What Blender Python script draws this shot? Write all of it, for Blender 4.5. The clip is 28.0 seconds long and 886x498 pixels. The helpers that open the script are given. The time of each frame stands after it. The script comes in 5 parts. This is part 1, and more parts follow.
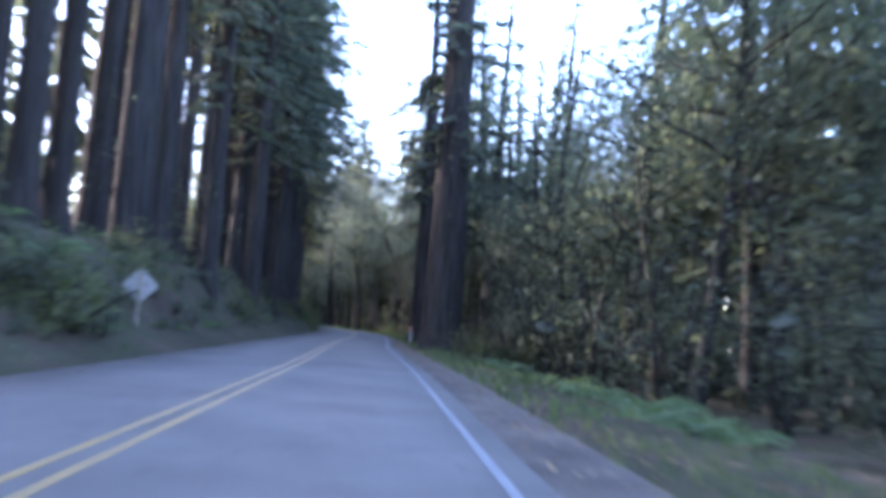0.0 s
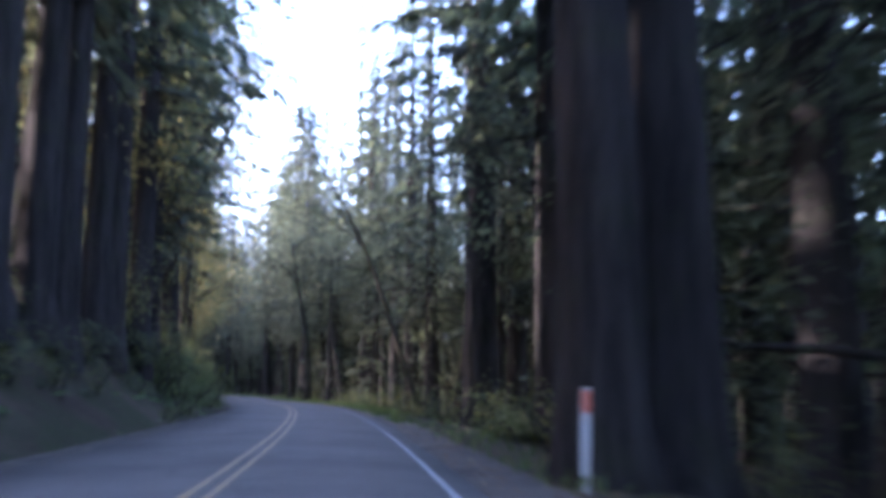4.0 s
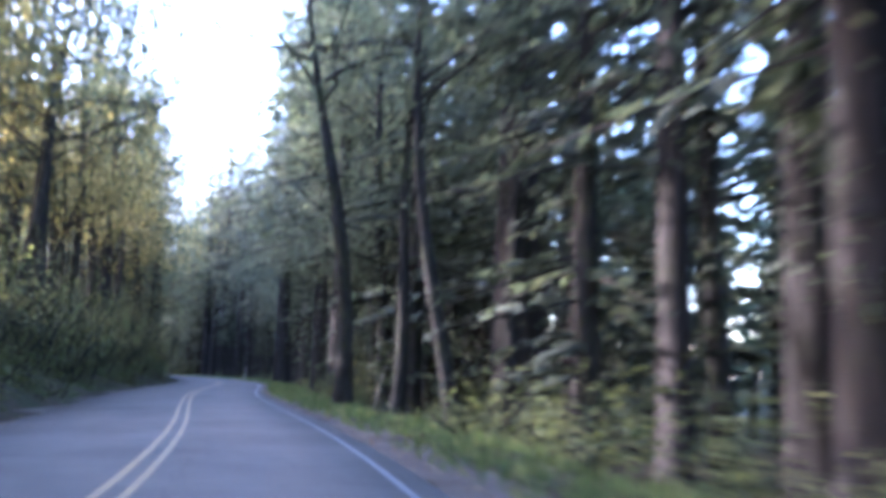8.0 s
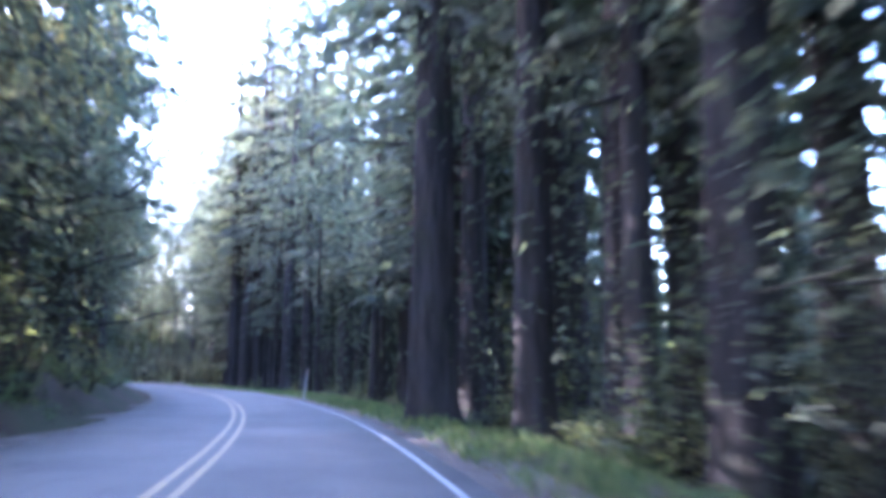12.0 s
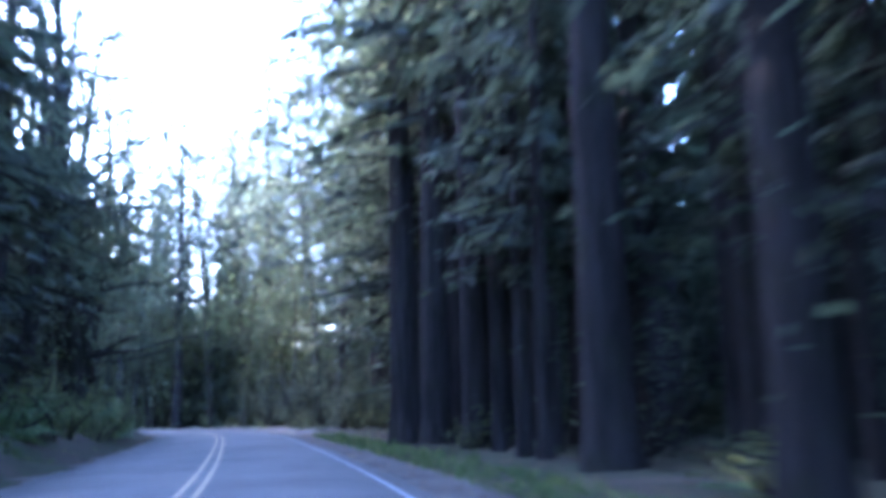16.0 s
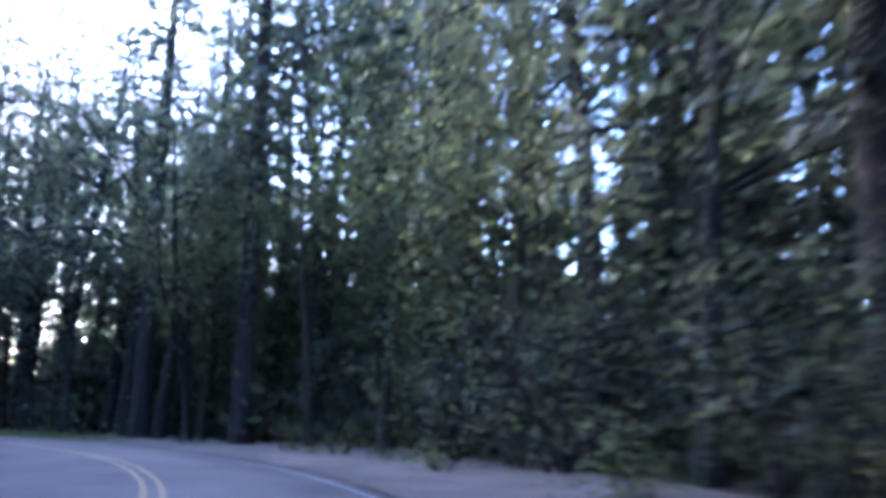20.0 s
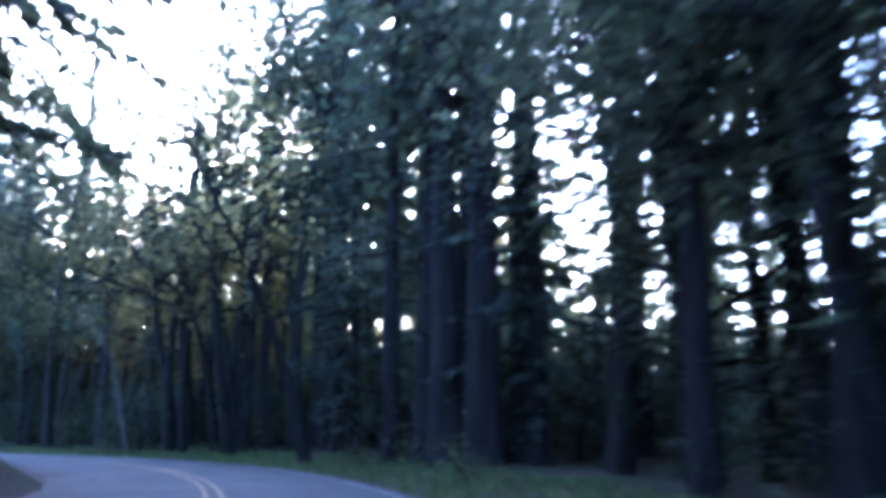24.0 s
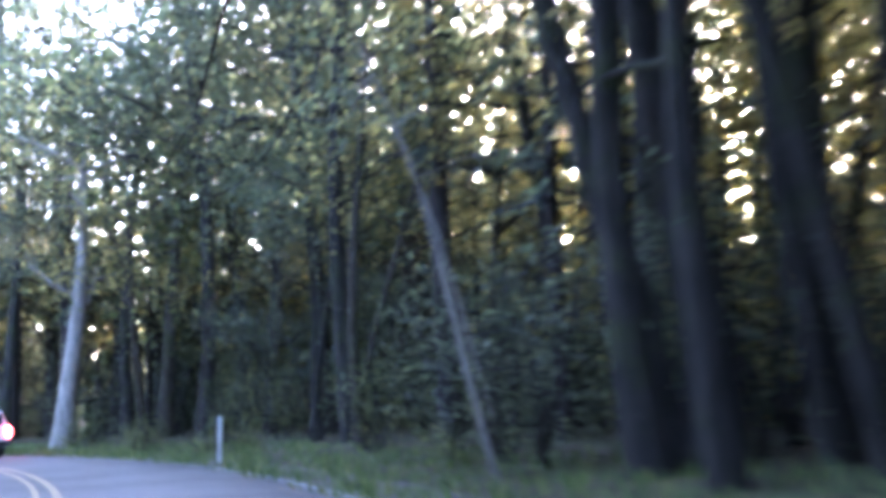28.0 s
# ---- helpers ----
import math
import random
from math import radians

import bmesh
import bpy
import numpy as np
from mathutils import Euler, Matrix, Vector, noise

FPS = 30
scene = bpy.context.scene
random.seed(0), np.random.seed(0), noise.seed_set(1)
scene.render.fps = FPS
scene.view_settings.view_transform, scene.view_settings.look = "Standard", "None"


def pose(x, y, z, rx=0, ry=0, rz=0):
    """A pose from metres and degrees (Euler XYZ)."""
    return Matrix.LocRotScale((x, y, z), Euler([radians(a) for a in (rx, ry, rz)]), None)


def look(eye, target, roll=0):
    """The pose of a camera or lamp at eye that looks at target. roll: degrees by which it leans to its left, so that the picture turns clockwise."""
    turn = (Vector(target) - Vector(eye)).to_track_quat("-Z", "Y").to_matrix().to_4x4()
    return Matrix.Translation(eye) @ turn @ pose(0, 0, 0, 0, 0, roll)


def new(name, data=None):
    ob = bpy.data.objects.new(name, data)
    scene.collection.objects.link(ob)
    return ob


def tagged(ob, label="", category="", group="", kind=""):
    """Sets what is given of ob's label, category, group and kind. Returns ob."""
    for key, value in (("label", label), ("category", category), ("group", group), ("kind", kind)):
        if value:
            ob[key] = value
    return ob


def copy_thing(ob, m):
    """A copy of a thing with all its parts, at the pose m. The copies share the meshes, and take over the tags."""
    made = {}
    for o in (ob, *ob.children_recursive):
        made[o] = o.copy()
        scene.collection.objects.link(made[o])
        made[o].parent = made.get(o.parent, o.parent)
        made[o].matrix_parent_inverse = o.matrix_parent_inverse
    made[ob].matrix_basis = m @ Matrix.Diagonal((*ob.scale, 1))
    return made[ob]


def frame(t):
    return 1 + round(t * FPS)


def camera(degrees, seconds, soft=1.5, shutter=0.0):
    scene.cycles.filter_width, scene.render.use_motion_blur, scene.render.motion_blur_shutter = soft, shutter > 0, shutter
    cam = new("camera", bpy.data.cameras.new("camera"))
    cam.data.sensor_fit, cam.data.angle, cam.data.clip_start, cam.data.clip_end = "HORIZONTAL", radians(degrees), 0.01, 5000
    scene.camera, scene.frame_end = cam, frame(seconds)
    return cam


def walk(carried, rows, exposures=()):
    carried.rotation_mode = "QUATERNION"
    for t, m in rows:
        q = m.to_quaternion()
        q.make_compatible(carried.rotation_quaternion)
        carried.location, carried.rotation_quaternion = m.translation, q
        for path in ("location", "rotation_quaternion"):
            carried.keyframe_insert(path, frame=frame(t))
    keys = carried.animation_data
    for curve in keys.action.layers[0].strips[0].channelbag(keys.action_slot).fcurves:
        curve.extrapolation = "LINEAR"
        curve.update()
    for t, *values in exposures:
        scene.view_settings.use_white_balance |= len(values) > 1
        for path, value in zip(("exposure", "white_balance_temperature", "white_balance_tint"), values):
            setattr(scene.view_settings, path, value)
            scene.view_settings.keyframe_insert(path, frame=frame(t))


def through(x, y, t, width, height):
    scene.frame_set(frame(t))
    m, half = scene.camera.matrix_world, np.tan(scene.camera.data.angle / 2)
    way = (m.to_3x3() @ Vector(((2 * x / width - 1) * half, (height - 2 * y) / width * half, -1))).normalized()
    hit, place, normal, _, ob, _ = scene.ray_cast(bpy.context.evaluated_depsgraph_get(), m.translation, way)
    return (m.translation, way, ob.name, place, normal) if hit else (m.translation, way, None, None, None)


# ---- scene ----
import itertools

# ---------------------------------------------------------------- camera
cam = camera(52.0, 28.0, soft=5.0, shutter=1.0)
EYE = 1.16
ROWS = [
    (0.0, 0.00, 0.00, 95.05, -4.33, -4.53),
    (0.5, 0.02, 6.63, 96.12, -2.46, -6.33),
    (1.0, 0.06, 13.24, 97.66, 1.37, -8.23),
    (1.5, 0.09, 19.83, 99.64, -0.28, -8.23),
    (2.0, 0.05, 26.41, 99.08, 0.20, -7.64),
    (2.5, -0.05, 33.04, 98.82, 1.05, -7.59),
    (3.0, -0.17, 39.70, 98.93, 0.70, -7.48),
    (3.5, -0.23, 46.38, 98.64, -0.45, -7.58),
    (4.0, -0.20, 53.08, 98.75, -0.16, -7.23),
    (4.5, -0.08, 59.80, 98.86, -0.04, -7.09),
    (5.0, 0.06, 66.53, 98.97, 0.04, -6.84),
    (5.5, 0.14, 73.28, 99.07, 0.15, -6.62),
    (6.0, 0.13, 80.04, 98.96, 0.20, -6.10),
    (6.5, 0.03, 86.79, 98.31, 1.01, -6.24),
    (7.0, -0.15, 93.50, 98.92, -0.04, -6.56),
    (7.5, -0.42, 100.19, 98.68, -1.51, -5.68),
    (8.0, -0.84, 106.89, 97.77, -1.17, -4.23),
    (8.5, -1.47, 113.62, 97.44, -1.13, -2.76),
    (9.0, -2.37, 120.36, 96.77, 0.03, -1.47),
    (9.5, -3.55, 127.07, 95.82, 3.05, 0.74),
    (10.0, -4.85, 133.67, 95.98, 1.47, 1.46),
    (10.5, -6.12, 140.19, 96.97, -0.87, 1.87),
    (11.0, -7.25, 146.72, 97.25, -1.86, 0.65),
    (11.5, -8.19, 153.26, 97.52, -0.92, -1.37),
    (12.0, -8.95, 159.81, 97.95, -0.41, -1.49),
    (12.5, -9.65, 166.34, 98.38, -0.30, -1.19),
    (13.0, -10.41, 172.84, 98.80, -0.49, -0.47),
    (13.5, -11.34, 179.30, 99.23, -1.18, 0.21),
    (14.0, -12.50, 185.71, 99.34, -1.03, 2.38),
    (14.5, -13.86, 192.07, 100.12, -0.18, 4.34),
    (15.0, -15.37, 198.38, 100.00, 1.63, 5.98),
    (15.5, -17.02, 204.65, 100.36, 1.83, 7.90),
    (16.0, -18.85, 210.86, 99.93, 1.64, 9.91),
    (16.5, -20.86, 216.94, 99.43, 1.33, 11.80),
    (17.0, -23.03, 222.84, 99.75, 1.73, 13.31),
    (17.5, -25.28, 228.53, 100.04, 0.27, 13.84),
    (18.0, -27.56, 234.05, 100.53, -1.34, 14.22),
    (18.5, -29.85, 239.47, 100.39, -0.44, 15.45),
    (19.0, -32.11, 244.83, 100.23, -1.75, 15.78),
    (19.5, -34.34, 250.09, 100.66, -2.64, 16.43),
    (20.0, -36.63, 255.23, 100.64, -1.18, 18.70),
    (20.5, -39.10, 260.23, 100.01, 1.47, 22.18),
    (21.0, -41.88, 265.04, 100.80, 0.40, 26.85),
    (21.5, -45.11, 269.54, 101.10, -0.80, 32.57),
    (22.0, -48.82, 273.64, 101.06, -0.61, 37.96),
    (22.5, -52.94, 277.24, 101.79, -0.36, 43.53),
    (23.0, -57.36, 280.35, 101.65, -0.12, 51.40),
    (23.5, -61.95, 283.00, 101.51, -0.01, 57.54),
    (24.0, -66.64, 285.28, 101.37, 0.10, 62.37),
    (24.5, -71.34, 287.23, 101.22, 0.31, 66.30),
    (25.0, -76.04, 288.89, 100.28, 1.24, 67.81),
    (25.5, -80.71, 290.28, 100.31, 1.36, 69.72),
    (26.0, -85.36, 291.35, 99.96, 1.29, 73.17),
    (26.5, -90.00, 292.05, 99.90, -0.20, 77.20),
    (27.0, -94.66, 292.35, 99.55, -0.90, 80.50),
    (27.5, -99.35, 292.27, 99.20, 1.60, 83.80),
    (28.0, -104.05, 291.82, 99.70, 2.80, 87.30),
]
walk(cam, [(t, pose(x, y, EYE, rx, ry, rz)) for t, x, y, rx, ry, rz in ROWS],
     exposures=[(0, 4.1, 5200, 32), (1, 4.15, 4850, 36), (2, 4.1, 5050, 37), (3, 4.05, 5150, 35), (5.5, 4.4, 5400, 35), (7, 4.85, 4900, 36), (8, 4.75, 5000, 33), (9, 4.9, 5100, 31), (10, 5.0, 5200, 31), (11, 5.6, 4950, 34),
                (14, 5.2, 4750, 39), (15, 4.45, 4500, 34), (16, 5.05, 4450, 31), (17, 5.2, 4400, 33), (18, 5.1, 4450, 34), (19, 3.55, 4700, 32), (20, 4.25, 4600, 32), (21, 4.15, 4650, 27), (22, 4.6, 4900, 26),
                (25, 4.35, 4150, 32), (26, 5.2, 4800, 35), (27, 5.5, 5750, 37), (28, 5.25, 5300, 33)])

# ---------------------------------------------------------------- sky and sun
SUN_AZ, SUN_EL = radians(74), radians(14)       # azimuth to the left of +y
world = bpy.data.worlds.new("sky")
scene.world = world
world.use_nodes = True
wn = world.node_tree.nodes
sky = wn.new("ShaderNodeTexSky")
sky.sky_type = "NISHITA"
sky.sun_disc = False
sky.sun_elevation, sky.sun_rotation = SUN_EL, -SUN_AZ
sky.air_density, sky.dust_density, sky.ozone_density = 1.0, 2.5, 1.0
world.node_tree.links.new(sky.outputs[0], wn["Background"].inputs[0])
wn["Background"].inputs[1].default_value = 0.15
sun = bpy.data.lights.new("sun", "SUN")
sun.energy, sun.angle, sun.color = 1.3, radians(0.53), (1.0, 0.88, 0.68)
sun_ob = new("sun", sun)
SUN_FROM = Vector((-math.sin(SUN_AZ) * math.cos(SUN_EL), math.cos(SUN_AZ) * math.cos(SUN_EL), math.sin(SUN_EL)))
sun_ob.matrix_world = look(SUN_FROM * 300, (0, 0, 0))


# ---------------------------------------------------------------- materials
def material(name, rough=0.8, metal=0.0, spec=0.5):
    m = bpy.data.materials.new(name)
    m.use_nodes = True
    n = m.node_tree.nodes
    b = n["Principled BSDF"]
    b.inputs["Roughness"].default_value = rough
    b.inputs["Metallic"].default_value = metal
    b.inputs["Specular IOR Level"].default_value = spec
    return m, n, m.node_tree.links, b


def ramp(n, stops):
    r = n.new("ShaderNodeValToRGB")
    e = r.color_ramp.elements
    while len(e) < len(stops):
        e.new(0.5)
    for i, (p, c) in enumerate(stops):
        e[i].position, e[i].color = p, (*c, 1)
    return r


def noise_tex(n, l, scale, detail=4.0, rough=0.6, stretch=None, space="Object"):
    tc = n.new("ShaderNodeTexCoord")
    t = n.new("ShaderNodeTexNoise")
    t.inputs["Scale"].default_value, t.inputs["Detail"].default_value, t.inputs["Roughness"].default_value = scale, detail, rough
    if stretch:
        mp = n.new("ShaderNodeMapping")
        mp.inputs["Scale"].default_value = stretch
        l.new(tc.outputs[space], mp.inputs[0])
        l.new(mp.outputs[0], t.inputs[0])
    else:
        l.new(tc.outputs[space], t.inputs[0])
    return t


def mix_rgb(n, l, fac, a, b, mode="MIX"):
    m = n.new("ShaderNodeMix")
    m.data_type, m.blend_type = "RGBA", mode
    for sock, v in ((m.inputs[0], fac), (m.inputs[6], a), (m.inputs[7], b)):
        if isinstance(v, (int, float)):
            sock.default_value = v
        elif isinstance(v, tuple):
            sock.default_value = (*v, 1)
        else:
            l.new(v, sock)
    return m.outputs[2]


def bump(n, l, b, height, strength, dist):
    bm_ = n.new("ShaderNodeBump")
    bm_.inputs["Strength"].default_value, bm_.inputs["Distance"].default_value = strength, dist
    l.new(height, bm_.inputs["Height"])
    l.new(bm_.outputs[0], b.inputs["Normal"])


def surface(name, stops, scale, rough=0.85, fine=30.0, bump_d=0.02, bump_s=0.6, stretch=None, space="Object", metal=0.0, spec=0.4, tone=0.25):
    """Two scales of noise in one material: broad colour drift and fine grain with relief."""
    m, n, l, b = material(name, rough, metal, spec)
    big = noise_tex(n, l, scale, 3, 0.55, stretch, space)
    r = ramp(n, stops)
    l.new(big.outputs[0], r.inputs[0])
    small = noise_tex(n, l, fine, 5, 0.7, stretch, space)
    grey = ramp(n, [(0.25, (1 - tone,) * 3), (0.75, (1 + tone,) * 3)])
    l.new(small.outputs[0], grey.inputs[0])
    l.new(mix_rgb(n, l, 1.0, r.outputs[0], grey.outputs[0], "MULTIPLY"), b.inputs["Base Color"])
    bump(n, l, b, small.outputs[0], bump_s, bump_d)
    return m


def leaf_material(name, dark, light, warm, warm_at=0.85, through=0.45, rough=0.68):
    """A leaf that lets light through; each leaf has its own tone, and each plant its own drift."""
    m, n, l, b = material(name, rough, 0, 0.18)
    geo = n.new("ShaderNodeNewGeometry")
    info = n.new("ShaderNodeObjectInfo")
    add = n.new("ShaderNodeMath")
    add.operation = "MULTIPLY_ADD"
    l.new(info.outputs["Random"], add.inputs[0])
    add.inputs[1].default_value = 0.25
    l.new(geo.outputs["Random Per Island"], add.inputs[2])
    sub = n.new("ShaderNodeMath")
    sub.operation = "MULTIPLY"
    l.new(add.outputs[0], sub.inputs[0])
    sub.inputs[1].default_value = 0.8
    r = ramp(n, [(0.0, dark), (warm_at * 0.8, light), (min(warm_at, 0.99), warm)])
    l.new(sub.outputs[0], r.inputs[0])
    l.new(r.outputs[0], b.inputs["Base Color"])
    tr = n.new("ShaderNodeBsdfTranslucent")
    bright = mix_rgb(n, l, 1.0, r.outputs[0], (1.5, 1.55, 1.0), "MULTIPLY")
    l.new(bright, tr.inputs[0])
    mx = n.new("ShaderNodeMixShader")
    mx.inputs[0].default_value = through
    l.new(b.outputs[0], mx.inputs[1])
    l.new(tr.outputs[0], mx.inputs[2])
    l.new(mx.outputs[0], n["Material Output"].inputs[0])
    return m


def asphalt_material():
    m, n, l, b = material("asphalt", 0.82, 0, 0.25)
    big = noise_tex(n, l, 0.35, 4, 0.6)
    r = ramp(n, [(0.3, (0.1, 0.088, 0.074)), (0.7, (0.165, 0.147, 0.126))])
    l.new(big.outputs[0], r.inputs[0])
    grain = noise_tex(n, l, 55, 3, 0.8)
    g = ramp(n, [(0.3, (0.62,) * 3), (0.7, (1.35,) * 3)])
    l.new(grain.outputs[0], g.inputs[0])
    crack = n.new("ShaderNodeTexVoronoi")
    crack.feature = "DISTANCE_TO_EDGE"
    crack.inputs["Scale"].default_value = 0.55
    tc = n.new("ShaderNodeTexCoord")
    warp = noise_tex(n, l, 1.5, 4, 0.7)
    va = n.new("ShaderNodeVectorMath")
    va.operation = "MULTIPLY_ADD"
    l.new(warp.outputs[1], va.inputs[0])
    va.inputs[1].default_value = (1.2, 1.2, 0)
    l.new(tc.outputs["Object"], va.inputs[2])
    l.new(va.outputs[0], crack.inputs[0])
    cr = ramp(n, [(0.0, (0.55,) * 3), (0.012, (1.0,) * 3)])
    l.new(crack.outputs[0], cr.inputs[0])
    c = mix_rgb(n, l, 1.0, r.outputs[0], g.outputs[0], "MULTIPLY")
    c = mix_rgb(n, l, 0.7, c, cr.outputs[0], "MULTIPLY")
    l.new(c, b.inputs["Base Color"])
    bump(n, l, b, grain.outputs[0], 0.5, 0.006)
    return m


def paint_material(name, colour, under, lo=0.36, hi=0.5):
    m, n, l, b = material(name, 0.6, 0, 0.5)
    w = noise_tex(n, l, 9, 6, 0.75)
    r = ramp(n, [(lo, under), (hi, colour)])
    l.new(w.outputs[0], r.inputs[0])
    l.new(r.outputs[0], b.inputs["Base Color"])
    return m


def bark_material(name, dark, light, tall, moss=0.0, depth=0.05):
    """Furrowed bark: noise drawn out along the trunk, with moss patches where it has any."""
    m, n, l, b = material(name, 0.97, 0, 0.06)
    fur = noise_tex(n, l, 5.0, 6, 0.7, (1, 1, tall))
    r = ramp(n, [(0.32, dark), (0.68, light)])
    l.new(fur.outputs[0], r.inputs[0])
    out = r.outputs[0]
    if moss:
        ms = noise_tex(n, l, 1.1, 5, 0.7)
        mr = ramp(n, [(0.5, (0, 0, 0)), (0.66, (moss,) * 3)])
        l.new(ms.outputs[0], mr.inputs[0])
        out = mix_rgb(n, l, mr.outputs[0], out, (0.045, 0.06, 0.018))
    l.new(out, b.inputs["Base Color"])
    bump(n, l, b, fur.outputs[0], 0.9, depth)
    return m


def plain(name, colour, rough=0.5, metal=0.0, glow=0.0):
    m, n, l, b = material(name, rough, metal, 0.5)
    t = noise_tex(n, l, 7, 4, 0.6)
    r = ramp(n, [(0.3, tuple(c * 0.86 for c in colour)), (0.7, colour)])
    l.new(t.outputs[0], r.inputs[0])
    l.new(r.outputs[0], b.inputs["Base Color"])
    if glow:
        b.inputs["Emission Color"].default_value = (*colour, 1)
        b.inputs["Emission Strength"].default_value = glow
    return m


def ground_material():
    """Brown litter with moss and earth, greener on the cut bank's steep faces."""
    m, n, l, b = material("forest_floor", 0.95, 0, 0.15)
    a = noise_tex(n, l, 0.22, 5, 0.65)
    r = ramp(n, [(0.3, (0.034, 0.025, 0.017)), (0.5, (0.068, 0.05, 0.034)), (0.72, (0.11, 0.085, 0.06))])
    l.new(a.outputs[0], r.inputs[0])
    f = noise_tex(n, l, 7, 6, 0.75)
    g = ramp(n, [(0.3, (0.6,) * 3), (0.7, (1.35,) * 3)])
    l.new(f.outputs[0], g.inputs[0])
    c = mix_rgb(n, l, 1.0, r.outputs[0], g.outputs[0], "MULTIPLY")
    ms = noise_tex(n, l, 0.5, 5, 0.7)
    mr = ramp(n, [(0.4, (0, 0, 0)), (0.58, (0.75,) * 3)])
    l.new(ms.outputs[0], mr.inputs[0])
    c = mix_rgb(n, l, mr.outputs[0], c, (0.042, 0.052, 0.02))
    l.new(c, b.inputs["Base Color"])
    bump(n, l, b, f.outputs[0], 0.9, 0.06)
    return m


ASPHALT = asphalt_material()
YELLOW = paint_material("yellow_paint", (0.36, 0.23, 0.06), (0.15, 0.125, 0.085), 0.4, 0.56)
WHITE = paint_material("white_paint", (0.36, 0.355, 0.34), (0.16, 0.155, 0.15), 0.4, 0.56)
FADED = paint_material("faded_white_paint", (0.2, 0.195, 0.185), (0.12, 0.12, 0.125), 0.42, 0.62)
GRAVEL = surface("gravel_shoulder", [(0.3, (0.062, 0.05, 0.038)), (0.7, (0.135, 0.112, 0.088))], 0.8, 0.95, 26, 0.03, 0.8, tone=0.4)
DIRT = surface("trodden_dirt", [(0.3, (0.092, 0.075, 0.058)), (0.7, (0.17, 0.143, 0.114))], 0.45, 0.95, 18, 0.03, 0.7, tone=0.35)
FLOOR = ground_material()
REDWOOD = bark_material("redwood_bark", (0.016, 0.0142, 0.0132), (0.058, 0.0505, 0.0455), 0.1, 0.2, 0.09)
GREY_BARK = bark_material("grey_bark", (0.014, 0.013, 0.0115), (0.05, 0.046, 0.04), 0.22, 0.5, 0.03)
MOSS_BARK = bark_material("mossy_bark", (0.022, 0.019, 0.015), (0.075, 0.065, 0.048), 0.3, 0.7, 0.03)
PALE_BARK = bark_material("pale_bark", (0.13, 0.12, 0.1), (0.3, 0.275, 0.235), 0.3, 0.1, 0.02)
NEEDLES = leaf_material("redwood_needles", (0.055, 0.066, 0.052), (0.09, 0.105, 0.082), (0.12, 0.125, 0.088), 0.95, 0.45)
BROAD = leaf_material("bay_leaves", (0.072, 0.083, 0.062), (0.115, 0.13, 0.095), (0.155, 0.16, 0.105), 0.95, 0.5)
MAPLE = leaf_material("maple_leaves", (0.12, 0.112, 0.055), (0.26, 0.222, 0.11), (0.4, 0.335, 0.165), 0.75, 0.65)
SHRUB = leaf_material("shrub_leaves", (0.068, 0.078, 0.038), (0.145, 0.158, 0.07), (0.21, 0.2, 0.09), 0.9, 0.4)
# yellow-green, raised in tone so that the lit look lies in the colour
LIME = leaf_material("lit_toned_leaves", (0.085, 0.102, 0.052), (0.145, 0.16, 0.08), (0.25, 0.24, 0.115), 0.9, 0.5)
FERN = leaf_material("fern_fronds", (0.065, 0.1, 0.045), (0.13, 0.185, 0.085), (0.2, 0.24, 0.11), 0.9, 0.4)
GRASS = leaf_material("grass_blades", (0.058, 0.088, 0.034), (0.105, 0.145, 0.056), (0.18, 0.19, 0.075), 0.85, 0.35)
LITTER = leaf_material("fallen_leaves", (0.09, 0.055, 0.03), (0.2, 0.13, 0.07), (0.34, 0.24, 0.13), 0.85, 0.1)
CAR_WHITE = plain("white_car_paint", (0.78, 0.79, 0.8), 0.28)
RUBBER = plain("black_rubber", (0.02, 0.02, 0.021), 0.8)
TRIM = plain("dark_plastic_trim", (0.03, 0.03, 0.032), 0.55)
CHROME = plain("bright_metal", (0.6, 0.6, 0.62), 0.25, 1.0)
DARK_GLASS = plain("tinted_glass", (0.015, 0.018, 0.022), 0.06)
TAIL_RED = plain("lit_red_lamp", (0.9, 0.05, 0.04), 0.3, 0.0, 6.0)
AMBER = plain("amber_plate", (0.75, 0.42, 0.12), 0.5)
POST_WHITE = plain("white_post_plastic", (0.72, 0.71, 0.68), 0.55)
POST_GREY = plain("weathered_post", (0.36, 0.34, 0.32), 0.7)
POST_DULL = plain("dull_red_strip", (0.46, 0.31, 0.28), 0.5)
POST_ORANGE = plain("orange_reflector", (0.85, 0.22, 0.12), 0.35)
SIGN_BACK = plain("bare_aluminium", (0.27, 0.265, 0.26), 0.45, 0.6)
POST_WOOD = surface("weathered_wood", [(0.3, (0.16, 0.13, 0.1)), (0.7, (0.3, 0.26, 0.21))], 3, 0.9, 30, 0.01, 0.6, (1, 1, 0.1))


# ---------------------------------------------------------------- the road's line
# heading in degrees to the left of +y, every 10 m along the driving line from its start
HEADINGS = [0.0, -0.4, -0.1, 0.9, 0.9, -0.4, -1.3, -0.7, 0.5, 1.5, 2.8, 5.2, 8.7, 11.1, 10.7, 8.3, 6.2, 6.6, 9.1, 12.1,
            14.1, 16.6, 19.5, 21.9, 22.8, 22.9, 24.6, 31.2, 42.3, 54.0, 63.1, 69.6, 75.9, 85.5, 95.3, 105.1, 113.0, 121.0, 131.0, 141.0,
            150.0, 155.0, 157.0, 157.0]
STEP, S0, S1 = 0.5, -70.0, 470.0
LS = np.arange(S0, S1 + 0.01, STEP)
LH = np.radians(np.interp(LS, np.arange(len(HEADINGS)) * 10.0, HEADINGS))
